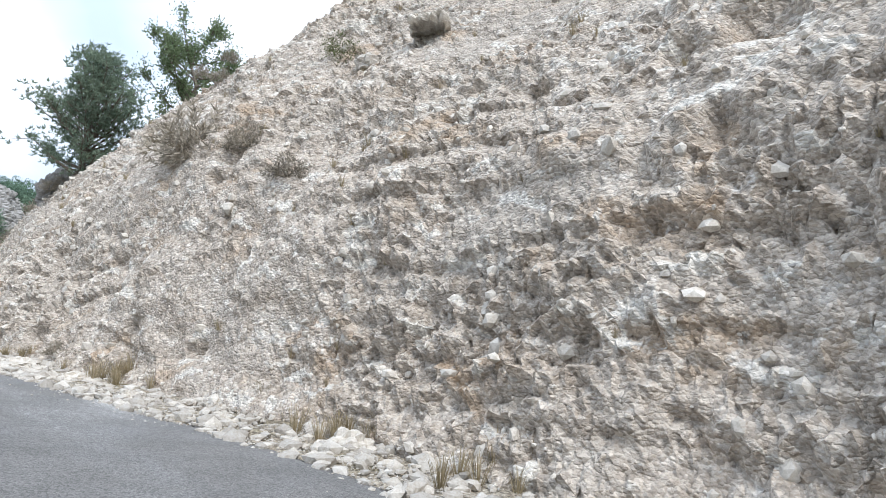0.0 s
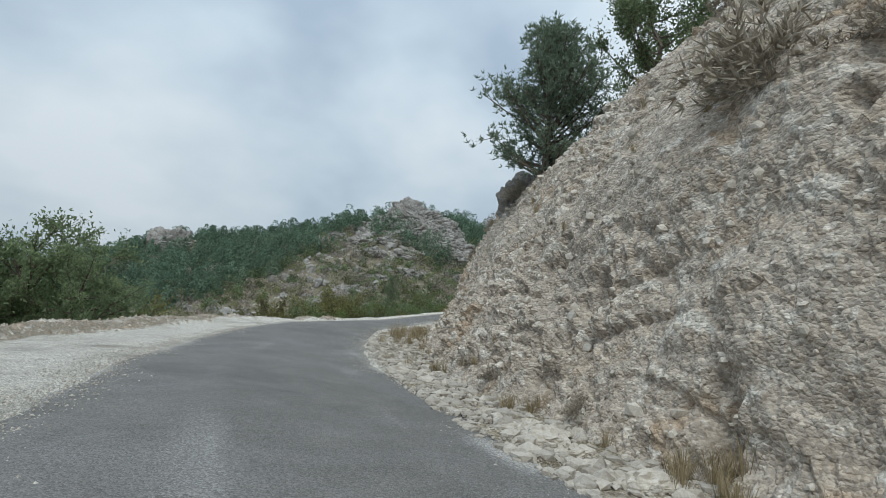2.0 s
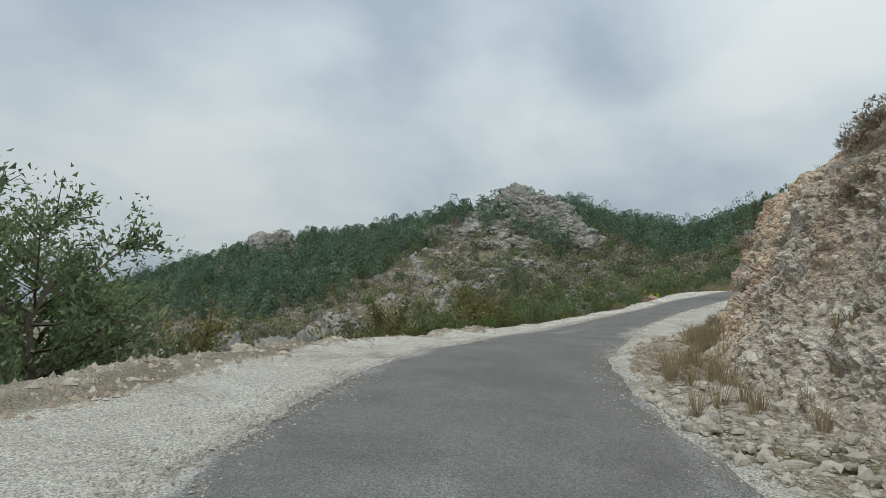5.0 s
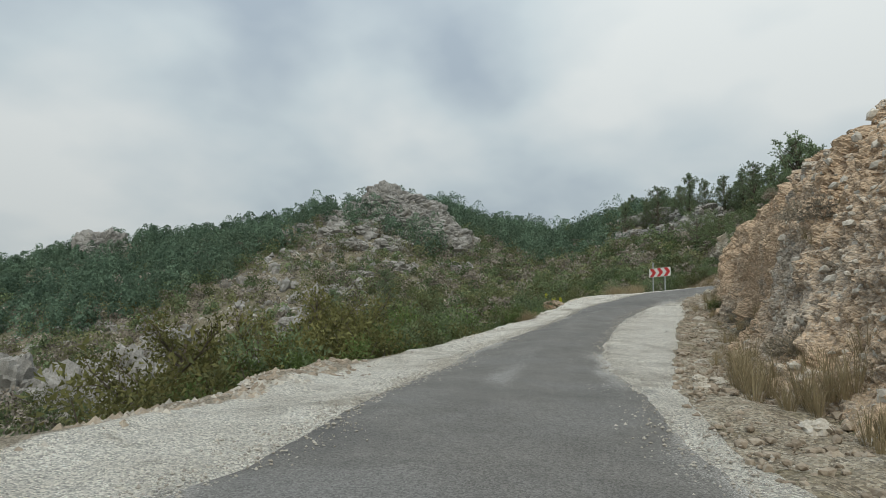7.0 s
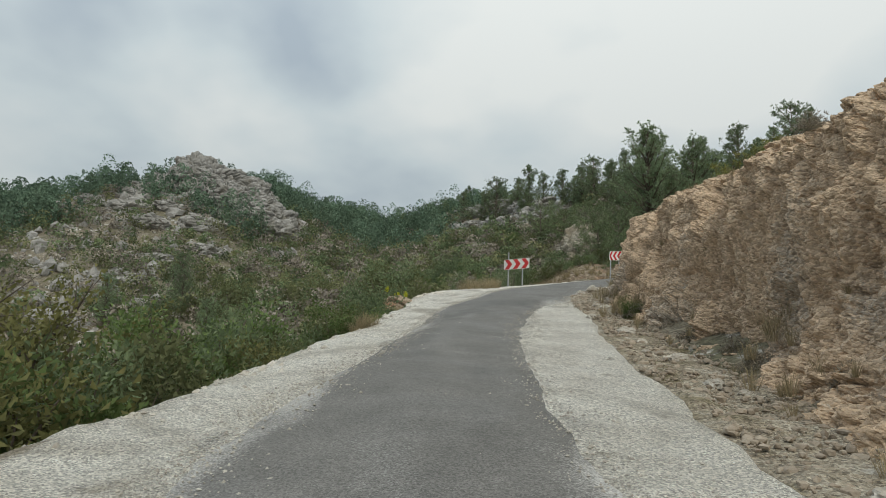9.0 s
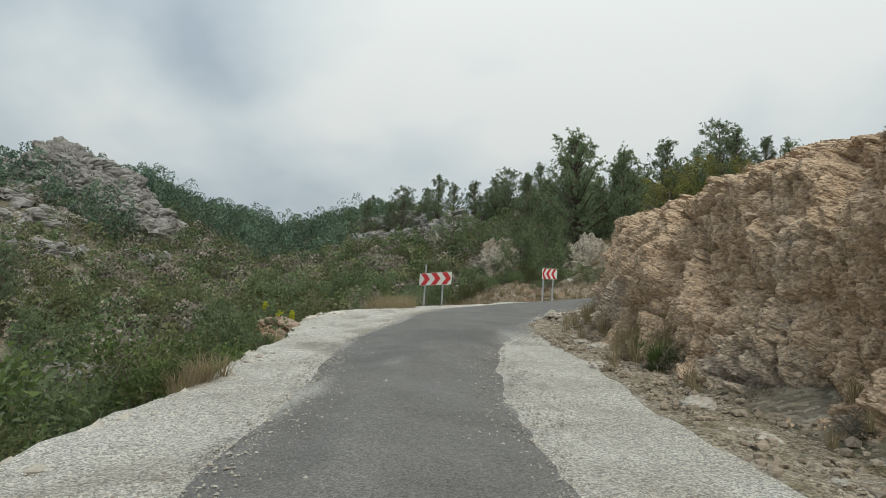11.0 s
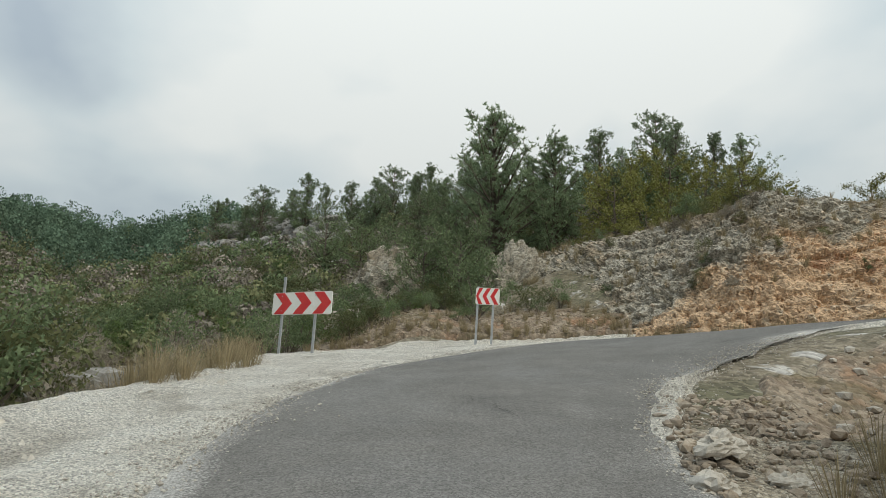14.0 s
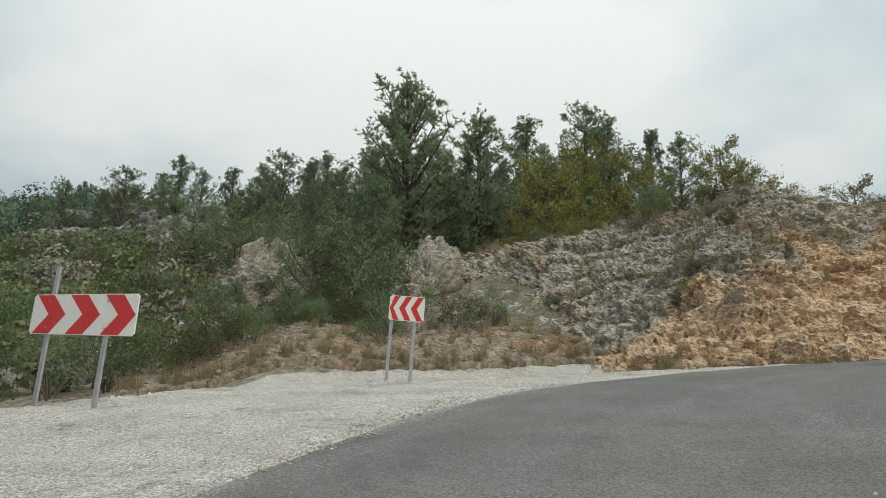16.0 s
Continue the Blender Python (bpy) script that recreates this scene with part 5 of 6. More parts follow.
def build_stones():
    rng = np.random.default_rng(3)
    # rubble along the foot of the cut
    n = 9000
    s = rng.uniform(-6, 66, n)
    lo = np.interp(s, (-9, 20, 27, 36, 44, 53, 57, 60, 66), (3.0, 2.8, 2.2, 2.3, 3.1, 3.2, 2.4, 2.0, 2.6))
    d = lo + (TOE(s) + 0.5 - lo) * rng.uniform(0, 1, n)
    size = 0.022 + 0.10 * rng.uniform(0, 1, n) ** 4 + np.where((s < 22) & (rng.uniform(0, 1, n) < 0.5), 0.05 * rng.uniform(0, 1, n), 0)
    x, y = from_road(s, d)
    z = bench(s, d) + 0.02 + 0.15 * np.clip(d - TOE(s), 0, 1)
    for pick, mat, label, k in ((s < 29, M_STONE, "pale limestone rubble at the foot of the cut", 1.0), (s >= 29, M_BROWNSTONE, "brownish rubble and soil clods below the cliff", 0.62)):
        v, f = stones(x[pick], y[pick], z[pick], k * size[pick], rng)
        tagged(new("rubble", mesh_from("rubble", v, f, mat)), label, "rubble", kind="stuff")
    # stones that stand out of the faces
    for grid, n in ((CUT_GRID, 3600), (BANK_GRID, 700), (APRON_GRID, 500)):
        i, j = (rng.uniform(0, 0.56 if grid is CUT_GRID else 1, n) * grid[0].shape[0]).astype(int), rng.integers(1, int(grid[0].shape[1] * 0.8), n)
        v, f = stones(grid[0][i, j], grid[1][i, j], grid[2][i, j], 0.025 + 0.085 * rng.uniform(0, 1, n) ** 4, rng, 0.8, OCT if grid is not CUT_GRID else None)
        tagged(new("embedded_stones", mesh_from("embedded_stones", v, f, M_STONE if grid is CUT_GRID else M_BROWNSTONE)), "stones standing out of the crumbling face", "stones", kind="stuff")
    # gravel strewn over the shoulders and the asphalt's edges
    n = 34000
    s = rng.uniform(4, 74, n)
    left = rng.uniform(0, 1, n) < 0.6
    d = np.where(left, EDGE_L(s) - 0.02 + 0.3 * rng.normal(size=n), EDGE_R(s) + 0.02 + 0.32 * rng.normal(size=n))
    ok = (d > OUT_L(s) - 1.2) & (d < TOE(s) + 0.1)
    s, d = s[ok], d[ok]
    x, y = from_road(s, d)
    v, f = stones(x, y, bench(s, d) + 0.016, 0.007 + 0.017 * rng.uniform(0, 1, len(s)) ** 3, rng, 0.65, OCT)
    tagged(new("loose_gravel", mesh_from("loose_gravel", v, f, M_STONE)), "white gravel strewn over the shoulders", "gravel", kind="stuff")
    # rubble inside the bend
    n = 900
    x, y = rng.uniform(-28.4, -16, n), rng.uniform(49.5, 57.5, n)
    s, d, _ = to_road(x, y)
    ok = d > EDGE_R(s) + 1.1
    x, y = x[ok], y[ok]
    size = 0.02 + 0.11 * rng.uniform(0, 1, len(x)) ** 4
    for k, mat, label in ((0, M_STONE, "white limestone rubble inside the bend"), (1, M_BROWNSTONE, "brown rubble inside the bend")):
        v, f = stones(x[k::2], y[k::2], terrain(x[k::2], y[k::2]) + 0.16, size[k::2], rng)
        tagged(new("rubble", mesh_from("rubble", v, f, mat)), label, "rubble", kind="stuff")
    # the heap of rubble on the berm
    n = 420
    s, d = rng.normal(38.6, 0.8, n), OUT_L(38.6) - rng.normal(0.5, 0.4, n)
    x, y = from_road(s, d)
    v, f = stones(x, y, terrain(x, y) + 0.1, 0.022 + 0.07 * rng.uniform(0, 1, n) ** 3, rng)
    tagged(new("rubble", mesh_from("rubble", v, f, M_BROWNSTONE)), "heap of brown rubble on the outer berm", "rubble", kind="stuff")
    # stones bedded in the berm outside the first bend
    n = 5000
    s = rng.uniform(13, 37, n)
    d = OUT_L(s) + 0.1 - (WIDE_L(s) + 0.3) * rng.uniform(0, 1, n)
    x, y = from_road(s, d)
    size = 0.02 + 0.085 * rng.uniform(0, 1, n) ** 3.5
    for k, mat, label in ((0, M_STONE, "pale stones bedded in the berm"), (1, M_BROWNSTONE, "brown stones bedded in the berm")):
        v, f = stones(x[k::2], y[k::2], terrain(x[k::2], y[k::2]) + 0.09, size[k::2], rng, 0.65, OCT)
        tagged(new("rubble", mesh_from("rubble", v, f, mat)), label, "rubble", kind="stuff")
    # stones of the outer berm
    n = 5200
    s = rng.uniform(4, 74, n)
    d = OUT_L(s) - WIDE_L(s) * rng.uniform(0.1, 1.15, n) + rng.normal(0, 0.22, n)
    x, y = from_road(s, d)
    v, f = stones(x, y, terrain(x, y) + 0.09, 0.016 + 0.07 * rng.uniform(0, 1, n) ** 4, rng, 0.65, OCT)
    tagged(new("rubble", mesh_from("rubble", v, f, M_STONE)), "rubble stones on the low berm above the drop", "rubble", kind="stuff")


build_stones()


def build_scree():
    """Grey limestone blocks that break through the scrub of the hillsides."""
    rng = np.random.default_rng(29)
    x, y = rng.uniform(-112, -36, 9000), rng.uniform(30, 128, 9000)
    near = rocky(x, y) | (fbm(np.stack([x, y, 0 * x], -1) * 0.13 + 44, 3) > 0.26)
    ok = near & (np.hypot(x + 29, y - 45) > 22)
    x, y = x[ok][:1250], y[ok][:1250]
    size = 0.2 + 0.75 * rng.uniform(0, 1, len(x)) ** 2.5
    v, f = stones(x, y, terrain(x, y) + 0.15 * size, size, rng, 0.85)
    tagged(new("scree", mesh_from("scree", v, f, M_LIME)), "pale grey limestone blocks scattered over the hillside", "rocks", kind="stuff")


build_scree()


def boulder(seed, m, radii, label, mat, group=""):
    ob = new("boulder", outcrop(seed, radii, 44 if max(radii) > 0.6 else 14, mat))
    ob.matrix_basis = m
    return tagged(ob, label, "boulder", group)


# ---- chevron signs ----
def box(bm, x0, x1, y0, y1, z0, z1):
    m = Matrix.Translation(((x0 + x1) / 2, (y0 + y1) / 2, (z0 + z1) / 2)) @ Matrix.Diagonal((x1 - x0, y1 - y0, z1 - z0, 1))
    bmesh.ops.create_cube(bm, size=1, matrix=m)
    return bm


def chevron_sign(m, width, tall, low, posts, arrows, way, tops, label):
    """A panel of chevrons on two steel channel posts; it faces -y."""
    ob = thing("chevron_sign", label, "road sign", "bend signs", m)
    bm = box(bmesh.new(), -width / 2, width / 2, -0.012, 0.012, low, low + tall)
    bmesh.ops.bevel(bm, geom=[e for e in bm.edges if abs(e.verts[0].co.y - e.verts[1].co.y) > 0.01], offset=0.03, segments=3, affect="EDGES")
    part("panel", bm, M_WHITE, ob, "white reflective sheet-metal panel")
    step = width / arrows
    arm, reach = step * 0.50, min(tall / 2, step * 0.55)
    for k in range(arrows):
        x = -width / 2 + step * (k + (0.10 if way > 0 else 0.90))
        mid, top, bot = low + tall / 2, low + tall - 0.012, low + 0.012
        bm = bmesh.new()
        ring = [(x, bot), (x + way * arm, bot), (x + way * (arm + reach), mid), (x + way * arm, top), (x, top), (x + way * reach, mid)]
        ring = [(min(max(px, -width / 2 + 0.012), width / 2 - 0.012), pz) for px, pz in ring]
        front = [bm.verts.new((px, -0.0165, pz)) for px, pz in ring]
        back = [bm.verts.new((px, -0.0122, pz)) for px, pz in ring]
        for quad in ((0, 1, 2, 5), (5, 2, 3, 4)):
            bm.faces.new([front[i] for i in quad])
        for i in range(6):
            bm.faces.new([front[i], front[(i + 1) % 6], back[(i + 1) % 6], back[i]])
        bmesh.ops.recalc_face_normals(bm, faces=bm.faces)
        part("chevron", bm, M_RED, ob, "red arrow stripe")
    for x, top in zip(posts, tops):
        bm = bmesh.new()
        box(bm, x - 0.035, x + 0.035, 0.014, 0.019, -0.5, top)
        box(bm, x - 0.035, x - 0.029, 0.019, 0.052, -0.5, top)
        box(bm, x + 0.029, x + 0.035, 0.019, 0.052, -0.5, top)
        post = part("post", bm, M_STEEL, ob, "galvanised steel channel post")
        for z in (low + 0.1, low + tall - 0.1):
            bm = bmesh.new()
            bmesh.ops.create_cone(bm, cap_ends=True, segments=8, radius1=0.014, radius2=0.014, depth=0.012, matrix=Matrix.Translation((x, -0.021, z)) @ Matrix.Rotation(radians(90), 4, "X"))
            part("bolt", bm, M_STEEL, post)
    return ob


chevron_sign(pose(-33.27, 62.43, 5.80, 0, 0.6, -34), 2.16, 0.60, 1.08, (-0.72, 0.50), 3, 1, (2.12, 1.66), "red and white chevron bend sign on two steel posts")
chevron_sign(pose(-27.95, 66.5, 6.72, 1.5, 2.0, -16), 0.80, 0.56, 1.12, (-0.33, 0.20), 3, -1, (1.72, 1.6), "small red and white chevron sign, slightly leaning")


# ---- cracks in the asphalt ----
M_CRACK = material("dark_crack_filling", [(0.035, 0.033, 0.03), (0.05, 0.047, 0.043), (0.065, 0.061, 0.056)], 6.0, 0.95, 0.2, 60.0)


def crack(seed, s0, d0, s1, d1, wide):
    """A wandering crack between two places of the road (run, offset)."""
    rng = np.random.default_rng(seed)
    n = 40
    u = np.linspace(0, 1, n)
    drift = np.cumsum(rng.normal(0, 0.035, n))
    drift = drift - drift[0] - u * (drift[-1] - drift[0])
    s, d = s0 + (s1 - s0) * u + 0.6 * drift, d0 + (d1 - d0) * u + drift
    half = 0.5 * wide * np.sin(np.pi * np.clip(u, 0.03, 0.97)) * rng.uniform(0.4, 1.2, n)
    rows = []
    for side in (-1, 1):
        x, y = from_road(s + side * half * 0.7, d + side * half)
        rows.append(np.stack([x, y, bench(s, d) + 0.034 + 0.02 * fbm(np.stack([x, y, 0 * x], -1) * 0.5, 2)], -1))
    tagged(new("asphalt_crack", sheet("asphalt_crack", np.stack(rows), M_CRACK)), "thin dark crack wandering across the worn asphalt", "crack", "cracks in the asphalt")


for k, (s0, d0, s1, d1, wide) in enumerate(((70.2, 1.6, 71.6, 2.7, 0.012), (71.6, 2.7, 74.5, 2.2, 0.010), (69.6, 0.2, 71.0, 1.4, 0.012), (66.2, 0.4, 67.6, 1.5, 0.014), (66.9, -0.6, 68.4, 0.2, 0.010), (63.2, 1.2, 64.6, 0.3, 0.010))):
    crack(300 + k, s0, d0, s1, d1, wide)


# ---- trees and shrubs near the road ----
def copies(first, spots, sizes):
    for (x, y, z), k in zip(spots, sizes):
        copy_thing(first, stand(x, y, z, None, k))


def plant_left():
    """The thicket below the outer edge of the road."""
    rng = np.random.default_rng(11)
    kinds = [
        bush(1, 1.1, 1.7, M_OAK, "shrub", "dense dark green evergreen shrub below the road edge", "shrub", stand(-41, 38), "roadside shrubs", 0.078, 1700),
        bush(2, 1.2, 1.6, M_OLIVE, "shrub", "olive green leafy shrub below the road edge", "shrub", stand(-38, 33), "roadside shrubs", 0.083, 1700),
        bush(3, 1.1, 1.9, M_RUST, "shrub", "shrub with yellowing autumn leaves", "shrub", stand(-37, 31), "roadside shrubs", 0.08, 1700, open_=0.25),
        bush(4, 1.0, 1.6, M_BRIGHT, "shrub", "fresh green broad-leaved shrub", "shrub", stand(-38.5, 43.5), "roadside shrubs", 0.068, 2500, open_=0.25),
    ]
    share = (0.26, 0.34, 0.18, 0.22)
    for ob, part_of, seed in zip(kinds, share, range(4)):
        n = int(150 * part_of)
        s = rng.uniform(37, 72, n)
        d = OUT_L(s) - WIDE_L(s) - 0.7 - rng.gamma(1.4, 2.0, n)
        if seed == 2:
            s = rng.uniform(38, 50, n)
            d = OUT_L(s) - WIDE_L(s) - 1.0 - rng.uniform(0, 5, n)
        x, y = from_road(s, d)
        ok = ~((y > 53) & (x > -38))
        x, y, d = x[ok], y[ok], d[ok]
        copies(ob, zip(x, y, terrain(x, y) - 0.1), np.clip(rng.uniform(0.5, 1.0, len(x)) + 0.20 * (OUT_L(s[ok]) - WIDE_L(s[ok]) - d), 0.5, 2.2))
    # close below the gravel edge
    for s0, out, which, k in ((41.0, 1.2, 2, 0.9), (42.0, 1.5, 2, 1.1), (43.2, 1.7, 2, 1.2), (44.2, 1.4, 3, 1.1), (45.5, 1.6, 1, 1.1), (47.0, 1.5, 1, 1.0), (48.2, 1.8, 0, 1.1), (40.0, 1.3, 0, 1.0), (42.6, 3.0, 3, 1.6), (44.8, 3.0, 1, 1.7),
                              (38.6, 1.5, 3, 0.9), (39.4, 2.4, 1, 1.3), (37.4, 1.8, 2, 1.0), (49.5, 2.0, 1, 1.1), (50.6, 2.2, 0, 1.0), (46.3, 3.2, 0, 1.6), (48.8, 3.6, 3, 1.5), (52.5, 2.6, 0, 1.2), (41.4, 3.6, 2, 1.8), (39.8, 4.2, 2, 1.9)):
        x, y = from_road(s0, float(OUT_L(s0) - WIDE_L(s0)) - out)
        copies(kinds[which], [(float(x), float(y), on_ground(float(x), float(y), 0.1))], [k * 1.35])
    # farther down and across the gully
    for ob, n in zip(kinds[:2], (16, 14)):
        x, y = rng.uniform(-62, -42, n), rng.uniform(22, 74, n)
        copies(ob, zip(x, y, terrain(x, y) - 0.1), rng.uniform(1.0, 1.9, n))
    return kinds


KINDS = plant_left()

# yellowing oaks rooted below the edge, and a fresh green bush farther on
RUSTY = branched(5, 5.0, 2.2, M_RUST, "oak_tree", "deciduous oak with yellowing leaves below the road edge", "tree", stand(-33.1, 28.2, None, None, 1.0), "yellowing oaks", 0.095, 20, 10, 26, 0.05, 0.2)
copies(RUSTY, [(x, y, on_ground(x, y, 0.1)) for x, y in ((-32.9, 26.4), (-33.2, 30.2), (-34.4, 32.2), (-36.2, 28.8), (-36.8, 33.0), (-35.4, 26.0), (-33.4, 31.6), (-35.2, 34.4), (-37.6, 30.6))], (0.98, 1.05, 1.05, 1.15, 1.2, 0.95, 1.05, 1.15, 1.25))
FRESH = bush(6, 1.7, 4.0, M_BRIGHT, "shrub", "tall fresh green bush rising beside the gravel edge", "shrub", stand(-35.0, 38.0, None, None, 1.25), "fresh green bushes", 0.095, 5000, 14, 0.3)
copies(FRESH, [(x, y, on_ground(x, y, 0.1)) for x, y in ((-33.3, 35.6), (-36.8, 40.2), (-36.4, 36.2))], (0.75, 1.1, 1.1))

OAKS_LOW = ((-31.6, 17.9, 3.2), (-29.2, 16.5, 2.2))
# broad-leaved trees beyond the berm on the outer side of the first bend
CAROB = branched(9, 3.5, 1.7, M_OAK, "carob_tree", "small dark carob tree beyond the rubble berm", "tree", stand(-26.6, 12.0), "carob trees", 0.065, 24, 13, 48, 0.03, 0.13, 0.22)
for x, y, top in ((-27.6, 12.7, 3.5), (-25.9, 13.5, 2.9), (-29.0, 11.2, 2.6), (-29.2, 9.8, 2.5), (-28.6, 13.8, 2.2), (-27.4, 10.8, 1.5), (-29.8, 13.0, 2.2), (-25.6, 12.4, 0.9)):
    copy_thing(CAROB, stand(x, y, None, None, (top - on_ground(x, y)) / 3.3))
for x, y, top in OAKS_LOW:
    copy_thing(RUSTY, stand(x, y, None, None, (top - on_ground(x, y)) / 5.6))

# trees on top of the cut
pine(31, 4.9, 1.9, "young bushy pine on top of the rock cut", stand(-12.7, 19.1, 5.4), needles=7, density=1.9, thin=0.8, mat=M_YOUNG, clump=7)
branched(32, 5.0, 2.0, M_OAK, "juniper_tree", "rounded dark evergreen tree on top of the rock cut", "tree", stand(-10.7, 21.9, 7.7), "trees above the cut", 0.10, 28, 13, 52, 0.03, 0.24)


def plant_hill():
    """Pines and evergreen trees on the hill above the bend."""
    rng = np.random.default_rng(14)
    kinds = [pine(41, 7.0, 1.9, "dark green pine on the hill above the bend", stand(-19.0, 84.5), "hill pines"),
             pine(42, 6.0, 1.5, "slender pine on the stony ridge", stand(-61, 146), "hill pines"),
             pine(43, 6.5, 2.1, "broad young pine on the hill", stand(-30, 108), "hill pines")]
    pine(44, 21.6 - on_ground(-26.5, 80.2), 3.3, "tall pine standing out above the hill thicket", stand(-26.5, 80.2), "hill pines", 7, 1.8, thin=0.9, clump=7)
    pine(45, 20.3 - on_ground(-22.9, 80.5), 2.1, "pine with a ragged crown beside a taller one", stand(-22.9, 80.5), "hill pines", 7, 1.5, thin=0.9, clump=7)
    for px, py, pk in ((-60.3, 65.2, 0.7), (-57, 62, 0.55), (-63, 61, 0.6), (-52, 58.5, 0.5)):
        copy_thing(kinds[2], stand(px, py, None, None, pk))
    crest = curve_through([(*p[:2], p[2]) for p in HILL_B], 1.0)
    for ob, n in zip(kinds, (20, 22, 22)):
        k = rng.integers(0, len(crest), n)
        x, y = crest[k, 0] + rng.normal(0, 4.5, n), crest[k, 1] + rng.normal(0, 4.5, n)
        ok = ~rocky(x, y) & (np.hypot(x + 26, y - 81) > 5) & ~((x > -25) & (y < 87)) & (x < -12)
        x, y = x[ok], y[ok]
        copies(ob, zip(x, y, terrain(x, y) - 0.2), rng.uniform(0.7, 1.1, len(x)))
    # the single pines along the skyline
    for k, (px, py, top) in enumerate(((-54.5, 117.2, 25.0), (-51.5, 118.3, 24.7), (-49.0, 116.4, 26.7), (-46.0, 117.1, 26.8), (-43.5, 113.2, 27.5), (-41.5, 114.0, 26.3), (-38.2, 110.4, 25.9), (-35.3, 106.7, 25.2), (-33.4, 103.6, 25.4), (-30.9, 99.1, 23.5), (-28.9, 95.5, 21.8), (-14.5, 86.7, 24.5), (-13.2, 86.5, 23.8), (-11.8, 84.1, 22.1), (-10.3, 83.5, 21.5))):
        tall = top - on_ground(px, py)
        if 2.0 < tall < 11:
            copy_thing(kinds[k % 3], stand(px, py, None, None, tall / (7.0, 6.0, 6.5)[k % 3]))
    oak = branched(46, 4.8, 2.3, M_OAK, "oak_tree", "dense dark evergreen oak behind the bend signs", "tree", stand(-28.2, 75.2), "evergreen oaks", 0.11, 22, 10, 28, 0.04, 0.22)
    copies(oak, [(x, y, on_ground(x, y, 0.2)) for x, y in ((-28.3, 77.6), (-30.2, 77.9), (-31.5, 83), (-28, 85), (-24, 86.5), (-34.5, 88), (-37.5, 92), (-30, 92))],
           (1.0, 0.95, 1.0, 1.05, 1.0, 0.9, 1.0, 1.0))
    yellow = branched(47, 2.9, 1.7, M_GOLD, "shrub", "broad shrub turning yellow green on the hill", "shrub", stand(-16.5, 78.0, None, None, 1.05), "hill shrubs", 0.11, 14, 9, 20, 0.05, 0.22)
    copies(yellow, [(x, y, on_ground(x, y, 0.1)) for x, y in ((-14.2, 78.5), (-18.4, 77.4), (-12, 76), (-19.5, 79.8), (-21.5, 77.6), (-17.2, 75.2), (-15.2, 74.6), (-20.6, 75.4), (-12.6, 73.4))], (0.9, 0.8, 0.8, 1.3, 0.8, 0.7, 0.65, 0.6, 0.7))
    copies(yellow, [(x, y, on_ground(x, y, 0.1)) for x, y in ((-18.6, 82.2), (-16.9, 82.8), (-15.2, 83.6), (-13.6, 82.6))], (1.25, 1.4, 1.35, 1.2))
    # a hedge of shrubs along the top of the rock bank
    for k in range(34):
        i = int(np.interp(rng.uniform(9, 30), (-4, 38), (BANK_GRID[0].shape[0] - 1, 0)))
        j = min(BANK_GRID[0].shape[1] - 1, int(rng.uniform(0.72, 1.0) * BANK_GRID[0].shape[1]))
        copy_thing((KINDS[1], yellow, KINDS[0], KINDS[1])[k % 4], pose(*cut_spot(BANK_GRID, i, j), 0, 0, rng.uniform(0, 360)) @ Matrix.Scale(rng.uniform(0.4, 0.8), 4))
    # shrubs over the lower slope and the bank
    n = 60
    x, y = rng.uniform(-50, -2, n), rng.uniform(69, 100, n)
    s, d, _ = to_road(x, y)
    ok = (d < OUT_L(s) - 4) & ~((x > -27) & (y < 80))
    x, y = x[ok], y[ok]
    z = terrain(x, y)
    for k, (px, py, pz) in enumerate(zip(x, y, z)):
        copy_thing(KINDS[(0, 1, 0, 1, 3)[k % 5]], stand(px, py, pz + (0.3 if px > -22 and py < 76 else 0) - 0.1, None, rng.uniform(0.6, 1.3)))


plant_hill()


